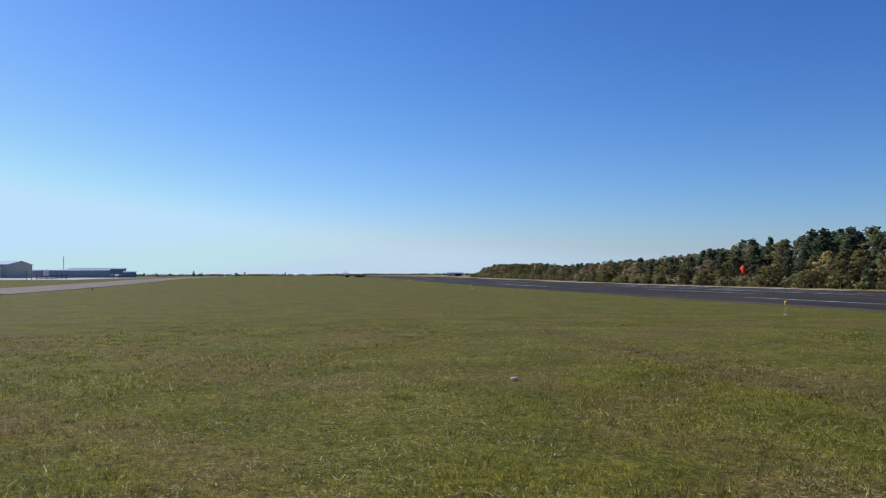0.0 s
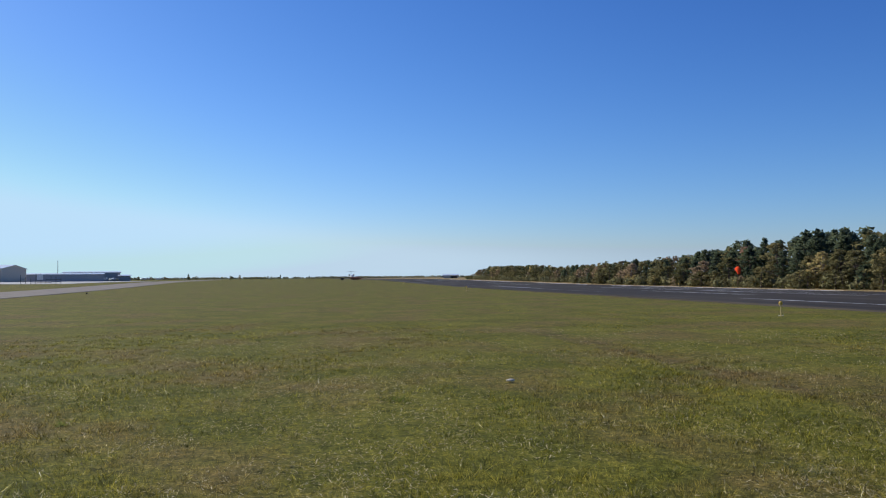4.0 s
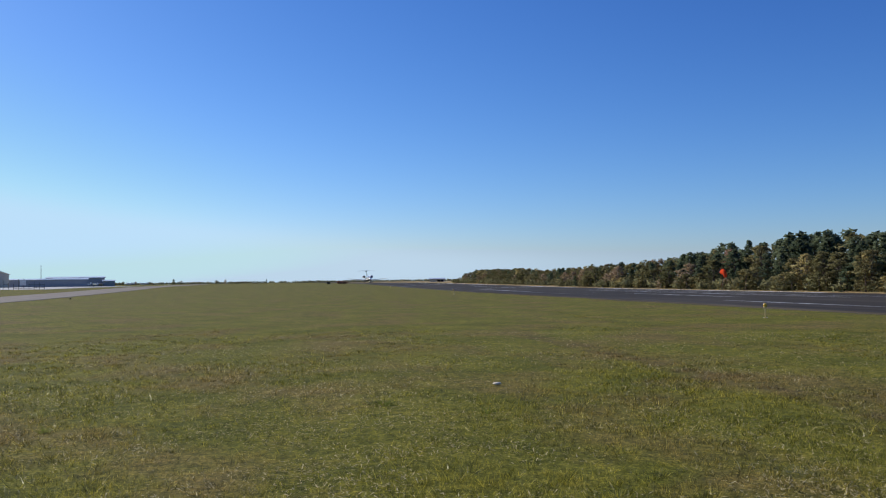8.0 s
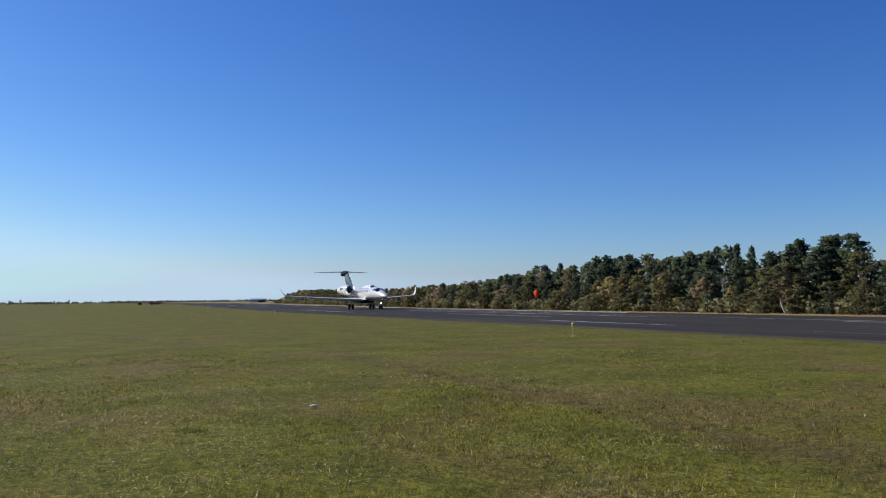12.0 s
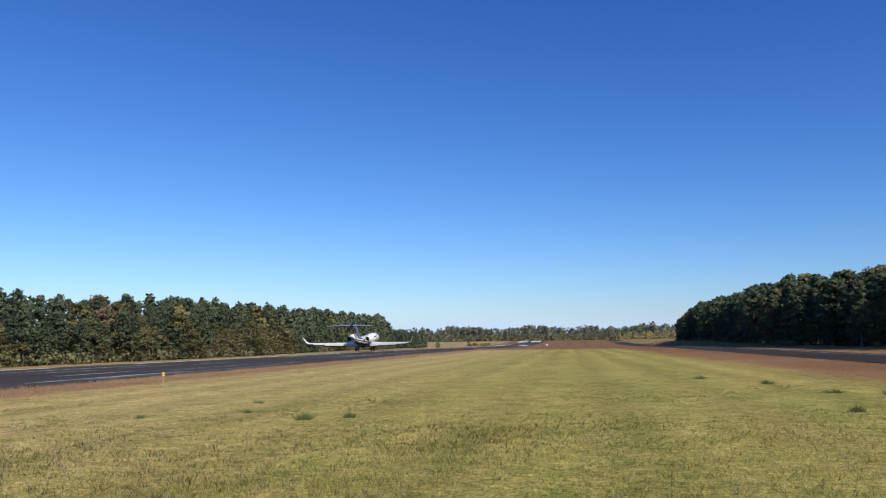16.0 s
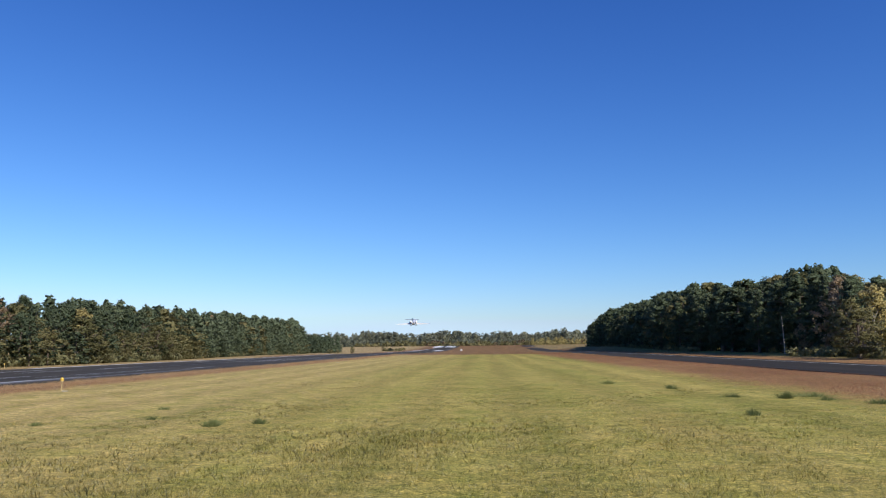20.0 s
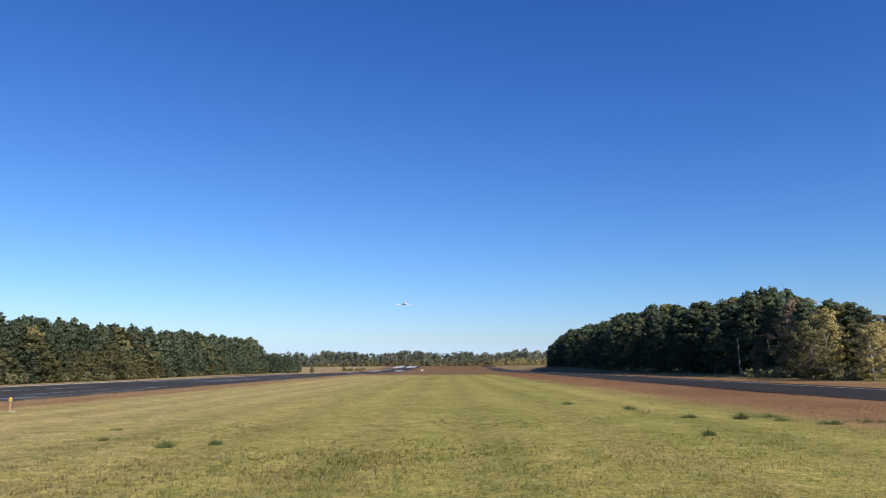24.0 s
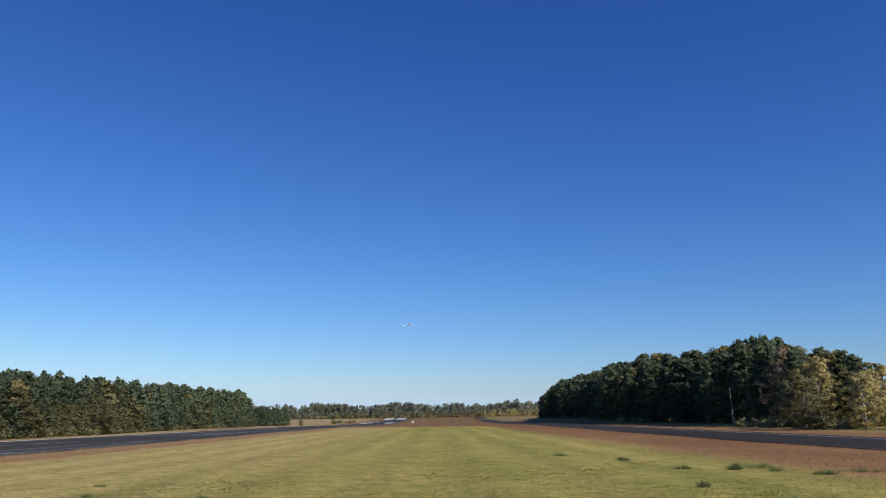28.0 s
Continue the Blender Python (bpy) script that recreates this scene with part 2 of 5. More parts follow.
def field_material(name, blades=False):
    n = Nodes(name, 0.95)
    pos = n.position()
    c = field_color(n, pos)
    if blades:
        k = n.island()
        # brightest blades: dry straw, and sun glints put into the colour
        c = n.mix(1.0, c, n.ramp(k, [(0.0, (0.34, 0.36, 0.28)), (0.36, (0.80, 0.81, 0.70)), (0.66, (1.5, 1.44, 1.25)), (0.86, (2.7, 2.45, 2.15)), (1.0, (4.2, 3.8, 3.4))]), "MULTIPLY")
        c = n.mix(1.0, c, (0.56, 0.50, 0.30), "DARKEN")
        n.leafy(c, 0.5, 0.03)
    else:
        fine = n.noise(n.scaled(pos, 38, 38, 38), 1.0, 4, 0.75)
        clod = n.noise(n.scaled(pos, 2.2, 2.2, 2.2), 1.0, 5, 0.65)
        c = n.mix(1.0, c, n.ramp(fine, [(0.30, (0.40, 0.41, 0.36)), (0.5, (0.74, 0.75, 0.69)), (0.70, (1.30, 1.25, 1.12))]), "MULTIPLY")
        c = n.mix(1.0, c, n.ramp(clod, [(0.3, (0.88, 0.89, 0.86)), (0.7, (1.10, 1.09, 1.06))]), "MULTIPLY")
        n.color(c)
        n.bump(n.math("ADD", fine, clod), 0.25, 0.03)
        n.bsdf.inputs["Specular IOR Level"].default_value = 0.1
    return n.m


def asphalt(name, base=0.030):
    n = Nodes(name, 0.62)
    pos = n.position()
    streak = n.noise(n.scaled(pos, 0.9, 0.035, 1), 1.0, 4, 0.6)
    patch = n.noise(n.scaled(pos, 0.12, 0.05, 1), 1.0, 3)
    grit = n.noise(n.scaled(pos, 60, 60, 60), 1.0, 2)
    c = n.ramp(streak, [(0.3, (base * 0.82, base * 0.72, base * 0.56)), (0.55, (base * 1.15, base, base * 0.76)), (0.8, (base * 1.9, base * 1.65, base * 1.25))])
    c = n.mix(1.0, c, n.ramp(patch, [(0.3, (0.8, 0.8, 0.82)), (0.7, (1.25, 1.23, 1.2))]), "MULTIPLY")
    c = n.mix(1.0, c, n.ramp(grit, [(0.3, 0.8), (0.7, 1.2)]), "MULTIPLY")
    n.color(c)
    n.bump(grit, 0.3, 0.004)
    n.bsdf.inputs["Specular IOR Level"].default_value = 0.02
    return n.m


def worn_paint(name, c, wear=0.5):
    """Road paint through which the asphalt shows."""
    n = Nodes(name, 0.7)
    pos = n.position()
    k = n.noise(n.scaled(pos, 3.0, 0.5, 1), 1.0, 5, 0.7)
    n.color(n.mix(n.ramp(k, [(wear - 0.12, 0.0), (wear + 0.12, 1.0)]), c, (0.05, 0.05, 0.052)))
    return n.m


def foliage(name, dark, mid, lite, through=0.4):
    n = Nodes(name)
    clump = n.ramp(n.noise(n.position(), 0.9, 3), [(0.32, 0.0), (0.68, 1.0)])
    k = n.math("ADD", n.math("MULTIPLY", n.island(), 0.20), n.math("MULTIPLY_ADD", n.object_random(), 0.42, n.math("MULTIPLY", clump, 0.38)))
    c = n.ramp(k, [(0.1, dark), (0.5, mid), (0.9, lite)])
    n.leafy(c, through)
    return n.m


def bark(name, c):
    n = Nodes(name, 0.95)
    p = n.node("TexCoord").outputs["Object"]
    k = n.noise(n.scaled(p, 8, 8, 1.5), 1.0, 5, 0.7)
    n.color(n.ramp(k, [(0.3, tuple(v * 0.5 for v in c)), (0.7, tuple(v * 1.3 for v in c))]))
    n.bump(k, 0.6, 0.05)
    return n.m


M_FIELD = field_material("field_ground")
M_BLADE = field_material("grass_blades", True)
M_ASPHALT = asphalt("runway_asphalt", 0.052)
M_TAXI = asphalt("taxiway_asphalt", 0.040)
M_APRON = painted("old_taxiway", (0.250, 0.222, 0.190), 0.85, vary=0.18, scale=0.6)
M_WHITE = worn_paint("white_paint_worn", (0.55, 0.55, 0.53), 0.52)
M_WHITE_NEW = worn_paint("white_paint", (0.75, 0.75, 0.73), 0.72)
M_FADED = worn_paint("paint_faded", (0.20, 0.20, 0.20), 0.50)
M_PINE = foliage("pine_needles", (0.066, 0.088, 0.052), (0.108, 0.136, 0.080), (0.172, 0.200, 0.118), 0.32)
M_OLIVE = foliage("olive_leaves", (0.105, 0.108, 0.050), (0.180, 0.168, 0.078), (0.285, 0.246, 0.118), 0.32)
M_GOLD = foliage("yellow_leaves", (0.285, 0.242, 0.098), (0.43, 0.355, 0.148), (0.56, 0.458, 0.208), 0.32)
M_RUST = foliage("russet_leaves", (0.21, 0.115, 0.092), (0.31, 0.178, 0.138), (0.4, 0.245, 0.185), 0.32)
M_TAN = foliage("brown_leaves", (0.205, 0.145, 0.090), (0.325, 0.240, 0.152), (0.440, 0.345, 0.228), 0.32)
M_SCRUB = foliage("scrub_leaves", (0.12, 0.128, 0.062), (0.2, 0.196, 0.098), (0.3, 0.27, 0.14), 0.32)
M_BROOM_PALE = foliage("broomsedge_pale", (0.420, 0.260, 0.125), (0.550, 0.365, 0.185), (0.650, 0.470, 0.275), 0.55)
M_BROOM = foliage("broomsedge", (0.260, 0.118, 0.072), (0.370, 0.190, 0.112), (0.470, 0.285, 0.172), 0.5)
# distance haze put into the far leaves' base colours
M_FARHAZE = foliage("hazed_far_leaves", (0.170, 0.188, 0.135), (0.250, 0.258, 0.178), (0.345, 0.315, 0.200), 0.5)
M_STRAW = foliage("straw_scrub", (0.30, 0.27, 0.12), (0.40, 0.35, 0.17), (0.50, 0.44, 0.24), 0.5)
M_LITTER = foliage("cut_straw", (0.28, 0.24, 0.12), (0.46, 0.40, 0.23), (0.66, 0.59, 0.40), 0.3)
M_BARK = bark("bark", (0.16, 0.12, 0.09))
M_PALEBARK = bark("pale_bark", (0.36, 0.32, 0.27))
M_TWIG = bark("grey_brown_twigs", (0.30, 0.25, 0.195))


# ---- mesh helpers ----
def raw(name, verts, faces, material, parent=None, label="", smooth=False):
    me = bpy.data.meshes.new(name)
    me.from_pydata([tuple(v) for v in verts], [], [tuple(f) for f in faces])
    me.materials.append(material)
    if smooth:
        me.polygons.foreach_set("use_smooth", [True] * len(me.polygons))
    me.update()
    ob = new(name, me)
    if parent:
        ob.parent = parent
    if label:
        ob["label"] = label
    return ob


def tri_soup(name, verts, material, parent=None, corners=3):
    """A mesh of loose triangles from an array of corners, or from corners and a shading normal for each triangle."""
    verts, normals = verts if isinstance(verts, tuple) else (verts, None)
    v = np.asarray(verts, np.float32).reshape(-1, 3)
    count = len(v) // corners
    me = bpy.data.meshes.new(name)
    me.vertices.add(len(v))
    me.vertices.foreach_set("co", v.ravel())
    me.loops.add(len(v))
    me.loops.foreach_set("vertex_index", np.arange(len(v), dtype=np.int32))
    me.polygons.add(count)
    me.polygons.foreach_set("loop_start", np.arange(count, dtype=np.int32) * corners)
    me.materials.append(material)
    me.update()
    if normals is not None:
        me.polygons.foreach_set("use_smooth", np.ones(count, dtype=bool))
        me.normals_split_custom_set_from_vertices(np.repeat(normals, corners, 0).tolist())
    ob = new(name, me)
    if parent:
        ob.parent = parent
    return ob


def part(name, bm, material, parent=None, label="", smooth=False, at=None):
    me = bpy.data.meshes.new(name)
    bmesh.ops.recalc_face_normals(bm, faces=bm.faces)
    bm.to_mesh(me)
    bm.free()
    me.materials.append(material)
    if smooth:
        me.polygons.foreach_set("use_smooth", [True] * len(me.polygons))
        me.set_sharp_from_angle(angle=radians(38))
    ob = new(name, me)
    if parent:
        ob.parent = parent
    if at is not None:
        ob.matrix_basis = at
    if label:
        ob["label"] = label
    return ob


def empty(name):
    ob = new(name)
    ob.empty_display_size = 0.2
    return ob


def add_box(bm, x0, y0, z0, x1, y1, z1, bevel=0.0):
    made = bmesh.ops.create_cube(bm, size=1.0)
    bmesh.ops.transform(bm, matrix=Matrix.Translation(((x0 + x1) / 2, (y0 + y1) / 2, (z0 + z1) / 2)) @ Matrix.Diagonal((x1 - x0, y1 - y0, z1 - z0, 1)), verts=made["verts"])
    if bevel:
        edges = list({e for v in made["verts"] for e in v.link_edges})
        bmesh.ops.bevel(bm, geom=edges, offset=bevel, segments=1, affect="EDGES")
    return bm


def box(x0, y0, z0, x1, y1, z1, bevel=0.0):
    return add_box(bmesh.new(), x0, y0, z0, x1, y1, z1, bevel)


def loft(rings, cap=True, bm=None):
    """Skin over rings of equal count."""
    bm = bm or bmesh.new()
    rows = [[bm.verts.new(p) for p in r] for r in rings]
    n = len(rows[0])
    for a, b in zip(rows, rows[1:]):
        for i in range(n):
            j = (i + 1) % n
            bm.faces.new((a[i], a[j], b[j], b[i]))
    if cap:
        bm.faces.new(rows[0])
        bm.faces.new(rows[-1][::-1])
    return bm


def ring(c, u, v, ru, rv, n=20, power=1.0):
    c, u, v = Vector(c), Vector(u), Vector(v)
    out = []
    for i in range(n):
        a = 2 * math.pi * i / n
        ca, sb = math.cos(a), math.sin(a)
        out.append(c + u * ru * math.copysign(abs(ca) ** power, ca) + v * rv * math.copysign(abs(sb) ** power, sb))
    return out


def tube(points, radii, n=10, bm=None):
    rings = []
    for i, p in enumerate(points):
        d = Vector(points[min(i + 1, len(points) - 1)]) - Vector(points[max(i - 1, 0)])
        u = d.orthogonal().normalized()
        if i and rings:
            u = (prev - d * (prev.dot(d) / d.length_squared)).normalized()
        prev = u
        rings.append(ring(p, u, d.cross(u).normalized(), radii[i], radii[i], n))
    return loft(rings, True, bm)


def smooth_step(a, b, v):
    t = np.clip((v - a) / (b - a), 0, 1)
    return t * t * (3 - 2 * t)


# ---- the lie of the land ----
def land(x, y):
    """Height of the ground."""
    back = 0.75 * smooth_step(-90, -300, y) + 0.35 * smooth_step(40, 120, x) * smooth_step(-120, -280, y)
    ahead = -0.45 * smooth_step(200, 330, y) + 0.85 * smooth_step(430, 600, y) + 2.5 * smooth_step(600, 730, y)
    side = 0.35 * smooth_step(30, 45, x) * smooth_step(-20, 40, y)
    return back + ahead + side + bank_height(x, y)


def bank_height(x, y):
    """The mown bank that rises from the taxiway to the pine wood."""
    return 1.5 * smooth_step(33.8, 40.5, x) * smooth_step(125, 290, y) * smooth_step(460, 370, y)


RX0, RX1 = -45.6, -22.75          # the runway's edges
RXC = (RX0 + RX1) / 2


def runway_far(y):
    """The runway's far edge, fitted to the camera's view; the paving widens to the south."""
    return RX0 + 4.4 * float(smooth_step(-30, 5, y))


def runway_height(x, y):
    return land(x, y) + 0.06 + 0.13 * (1 - abs(x - RXC) / (RX1 - RX0) * 2)


def taxi_near(y):
    """The taxiway's edge towards the field."""
    return 19.0 + 0.072 * max(0.0, 30 - y) + 0.02 * max(0.0, y - 60)


def ground():
    def axis(near, fine, far, growth):
        v, step, out = 0.0, fine, [0.0]
        while v < far:
            if v > near:
                step *= growth
            v += step
            out.append(v)
        return np.array([-a for a in out[:0:-1]] + out)
    xs = np.sort(np.append(axis(60, 3.0, 3800, 1.16), (-16.5, -19.5, -20.2, -22.4, -22.6, -23.2)))
    ys = axis(240, 4.0, 3800, 1.14)
    gx, gy = np.meshgrid(xs, ys)
    rs = np.random.RandomState(4)
    gz = land(gx, gy) + rs.uniform(-0.025, 0.025, gx.shape) * (np.hypot(gx, gy) < 250)
    under = ((gx > RX0 - 4) & (gx < RX1 + 0.2))
    gz = np.where(under, land(gx, gy) - 0.06, gz)
    w = len(xs)
    idx = np.arange(len(ys) * w).reshape(len(ys), w)
    faces = np.stack([idx[:-1, :-1], idx[:-1, 1:], idx[1:, 1:], idx[1:, :-1]], -1).reshape(-1, 4)
    ob = raw("ground", np.stack([gx, gy, gz], -1).reshape(-1, 3).tolist(), faces.tolist(), M_FIELD, smooth=True)
    return tagged(ob, "mown airfield grass with tan, green and reddish stretches", "ground", kind="structure")


def strip(name, left, right, ys, height, material, crown=(0.0, 1.0), thick=0.3):
    """A paved band between two edges, with sides that go into the ground. crown: places across it."""
    verts, faces = [], []
    m = len(crown)
    for y in ys:
        a, b = left(y), right(y)
        row = [(a + (b - a) * k, y) for k in crown]
        verts.append((row[0][0] - 0.3, y, height(*row[0]) - thick))
        verts += [(x, y, height(x, y)) for x, y in row]
        verts.append((row[-1][0] + 0.3, y, height(*row[-1]) - thick))
    k = m + 2
    for i in range(len(ys) - 1):
        for j in range(k - 1):
            a = i * k + j
            faces.append((a, a + 1, a + k + 1, a + k))
    return raw(name, verts, faces, material)


def marking(name, x0, x1, y0, y1, material, height, parent, lift=0.006, label="", taper=False):
    ys = np.linspace(y0, y1, max(7 if taper else 2, int(abs(y1 - y0) / 8) + 2))
    verts, faces = [], []
    for y in ys:
        k = abs(math.sin(math.pi * (0.06 + 0.88 * (y - y0) / (y1 - y0)))) ** 0.7 if taper else 1.0
        for x in ((x0 + x1) / 2 - (x1 - x0) / 2 * k, (x0 + x1) / 2 + (x1 - x0) / 2 * k):
            verts.append((x, y, height(x, y) + lift))
    for i in range(len(ys) - 1):
        a = 2 * i
        faces.append((a, a + 1, a + 3, a + 2))
    return raw(name, verts, faces, material, parent, label)


def paved():
    ys = [-950 + 25 * i for i in range(68)]
    rw = strip("runway", runway_far, lambda y: RX1, [y for y in sorted(ys + [-30, -22, -15, -8, 5]) if y < 742], runway_height, M_ASPHALT, (0.0, 0.5, 1.0))
    tagged(rw, "dark asphalt runway with worn white paint lines", "runway", kind="structure")
    rs = random.Random(7)
    # edge lines, worn into lengths
    for far in (True, False):
        y = -500.0
        while y < 700:
            length = rs.uniform(25, 70)
            if far and -45 < y < 24:
                y = 26.0
                length = 32.0
            x, new_paint = (runway_far(y) + 0.9, True) if far else (RX1 - 1.0, False)
            if not new_paint and -230 < y < 5:
                y += length
                continue
            marking("edge_line", x - (0.5 if new_paint else 0.22), x + (0.5 if new_paint else 0.22), y, y + length, M_WHITE_NEW if new_paint else M_FADED, runway_height, rw)
            y += length + (rs.uniform(5, 22) if new_paint else rs.uniform(15, 60))
    # centre line
    y = -700.0
    while y < 640:
        marking("centre_line", RXC - 0.22, RXC + 0.22, y, y + 30, M_WHITE, runway_height, rw)
        y += 61
    # pale seams and scuffs along the lanes
    for i in range(90):
        x, y = rs.choice([-26.5, -29.5, -36.5, -39.5]) + rs.uniform(-0.9, 0.9), rs.uniform(-260, 240)
        marking("pale_seam", x, x + rs.uniform(0.08, 0.3), y, y + rs.uniform(8, 36), rs.choice((M_FADED, M_WHITE)), runway_height, rw, 0.004, "", True)
    for x, y0, y1, w in ((-25.4, 17.0, 22.5, 0.5), (-24.9, 21.5, 25.0, 0.4), (-29.8, 15.5, 22.0, 0.4), (-28.2, 21.0, 25.0, 0.25), (-25.2, 12.5, 14.5, 0.25), (-30.2, 27, 31, 0.3), (-31.6, 42, 50, 0.3), (-28.0, 40, 48, 0.4),
                         (-32.0, 53, 62, 0.35), (-31.4, 63, 72, 0.35), (-25.2, 66, 73, 0.35), (-28.1, 92, 119, 0.35), (-24.6, 33, 48, 0.5), (-26.5, -46, -32, 0.4), (-30.5, -70, -50, 0.4),
                         (-38.5, -96, -60, 0.5), (-27.5, -118, -90, 0.5), (-34.0, -64, -44, 0.4), (-36.0, -40, -26, 0.4)):
        marking("pale_streak", x, x + w, y0, y1, M_WHITE, runway_height, rw, 0.008, "", True)
    # touchdown blocks and threshold stripes at the far end
    for x in (RXC - 9.2, RXC + 4.8):
        marking("aiming_block", x, x + 4.4, 440, 485, M_WHITE_NEW, runway_height, rw, 0.02)
    for i in range(8):
        x = RXC - 9.4 + i * 2.05 + (2.4 if i > 3 else 0)
        marking("threshold_stripe", x, x + 1.3, 655, 705, M_WHITE_NEW, runway_height, rw, 0.02)
    tx = strip("taxiway", taxi_near, lambda y: taxi_near(y) + 9.8, [y for y in ys if -60 <= y < 720], lambda x, y: land(x, y) + 0.05, M_TAXI)
    tagged(tx, "narrow dark asphalt taxiway beside reddish grass", "taxiway", kind="structure")
    th = lambda x, y: land(x, y) + 0.05
    for i in range(24):
        y0 = -50 + i * 30
        xs = taxi_near(y0) + 7.7
        marking("edge_line", xs, xs + 0.32, y0, y0 + 29.5, M_WHITE, th, tx, 0.02) if y0 > 30 else None
    old = strip("old_taxiway", lambda y: taxi_near(y), lambda y: taxi_near(y) + 11, [y for y in ys if -700 <= y <= -60], lambda x, y: land(x, y) + 0.05, M_APRON)
    tagged(old, "pale weathered taxiway concrete leading to the hangars", "taxiway", kind="structure")
    return rw, tx


# ---- woods ----
def leaves(rs, centres, radii, count, size, flat=0.75, core=None):
    """Corners of loose leaf triangles spread over clumps, and their shading normals, which follow the clumps' rounding."""
    centres, radii = np.asarray(centres, float), np.asarray(radii, float)
    w = radii ** 2
    pick = rs.choice(len(centres), count, p=w / w.sum())
    d = rs.normal(size=(count, 3))
    d /= np.linalg.norm(d, axis=1, keepdims=True)
    d[:, 2] *= flat
    r = radii[pick] * rs.uniform(0.35, 1.08, count)
    c = centres[pick] + d * r[:, None]
    out = d + rs.normal(size=(count, 3)) * 0.7
    a = np.cross(out, rs.normal(size=(count, 3)))
    a /= np.linalg.norm(a, axis=1, keepdims=True)
    b = np.cross(out, a)
    b /= np.linalg.norm(b, axis=1, keepdims=True)
    s = size * rs.uniform(0.6, 1.4, count)[:, None]
    tri = np.stack([c - a * s * 0.5, c + a * s * 0.5 + b * s * 0.15, c + b * s * 0.85], 1)
    soft = d + (0, 0, 0.25) + rs.normal(size=(count, 3)) * 0.35
    if core is not None:
        far = c - np.asarray(core)
        soft += 0.9 * far / np.maximum(np.linalg.norm(far, axis=1, keepdims=True), 1e-6)
    soft /= np.maximum(np.linalg.norm(soft, axis=1, keepdims=True), 1e-6)
    face = np.cross(tri[:, 1] - tri[:, 0], tri[:, 2] - tri[:, 0])
    turned = (face * soft).sum(1) < 0
    tri[turned] = tri[turned][:, ::-1]
    return tri, soft


def tree_proto(name, seed, style, leaf, bark_m, count, size=0.034):
    """A tree of height 1 at the origin."""
    rs = np.random.RandomState(seed)
    tree = empty(name)
    lean = rs.uniform(-0.03, 0.03, 2)
    top = 0.97
    pts = [(lean[0] * k * k, lean[1] * k * k, top * k - 0.02) for k in (0, 0.15, 0.35, 0.6, 0.8, 1.0)]
    bm = tube(pts, [0.026, 0.020, 0.016, 0.011, 0.007, 0.002], 7)
    twigs = bmesh.new()
    centres, radii = [], []
    if style == "pine":
        low, n = rs.uniform(0.03, 0.14), 60
        for i in range(n):
            k = low + (1 - low) * (i + rs.uniform(0, 1)) / n
            u = (k - low) / (1 - low)
            reach = 0.22 * (1 - u ** 2.2) ** 0.7 * (0.75 + 0.25 * u) * rs.uniform(0.35, 1.2) + 0.012
            a = i * 2.4 + rs.uniform(-0.5, 0.5)
            droop = rs.uniform(-0.25, 0.3)
            for f in (0.45, 0.75, 1.0):
                p = (math.cos(a) * reach * f + rs.normal() * 0.012, math.sin(a) * reach * f + rs.normal() * 0.012, k * top + reach * f * droop)
                centres.append(p)
                radii.append(rs.uniform(0.022, 0.05))
            if i % 2 == 0 and size < 0.04:
                tube([(lean[0] * k * k, lean[1] * k * k, k * top - 0.03), p], [0.006, 0.002], 3, bm)
        flat = 0.8
    elif style == "round":
        n = 95
        lobe = rs.uniform(0.7, 1.2, 7)
        for i in range(n):
            k = rs.uniform(0.05, 0.96)
            prof = math.sin(math.pi * min(1, (k * 0.93 + 0.10))) ** 0.6
            a = rs.uniform(0, 2 * math.pi)
            reach = 0.26 * prof * rs.uniform(0.3, 1.1) * lobe[int(a / 2 / math.pi * 7) % 7]
            p = (math.cos(a) * reach, math.sin(a) * reach, k)
            centres.append(p)
            radii.append(rs.uniform(0.026, 0.066))
            if i % 6 == 0 and k > 0.25 and size < 0.04:
                tube([(0, 0, k * 0.72), p], [0.007, 0.002], 4, bm)
            if i % 2 == 0:
                out = rs.uniform(1.05, 1.3)
                q = (p[0] * 0.35, p[1] * 0.35, max(0.02, k - 0.14))
                tube([q, (p[0] * out, p[1] * out, k + rs.uniform(0.0, 0.07))], [0.0032, 0.0008], 3, twigs)
        flat = 0.8
    elif style == "open":
        n = 26
        for i in range(n):
            k = rs.uniform(0.4, 0.97)
            reach = rs.uniform(0.05, 0.27) * (1.1 - 0.6 * abs(k - 0.65))
            a = rs.uniform(0, 2 * math.pi)
            p = (math.cos(a) * reach, math.sin(a) * reach, k)
            centres.append(p)
            radii.append(rs.uniform(0.03, 0.065))
            tube([(0, 0, k * 0.6), (p[0] * 0.55, p[1] * 0.55, k * 0.85), p], [0.010, 0.006, 0.002], 5, bm)
        flat = 0.8
    else:
        def limb(p, d, length, r, depth):
            """A crooked limb that forks."""
            q = p + d * length * 0.5 + Vector(rs.normal(0, 0.05, 3)) * length
            e = q + (d + Vector(rs.normal(0, 0.22, 3))).normalized() * length * 0.5
            tube([p, q, e], [r, r * 0.75, r * 0.5], 4, bm)
            if depth:
                for fork in range(3 if depth > 1 else 4):
                    out = (d + Vector(rs.normal(0, 0.62, 3)) + Vector((0, 0, 0.18))).normalized()
                    limb(q.lerp(e, rs.uniform(0.2, 1.0)), out, length * rs.uniform(0.45, 0.7), r * 0.48, depth - 1)
        for i in range(4):
            a = i * 1.7 + rs.uniform(-0.4, 0.4)
            k = rs.uniform(0.38, 0.62)
            limb(Vector((0, 0, k)), Vector((math.cos(a) * 0.55, math.sin(a) * 0.55, 0.8)).normalized(), rs.uniform(0.2, 0.3), 0.011, 3)
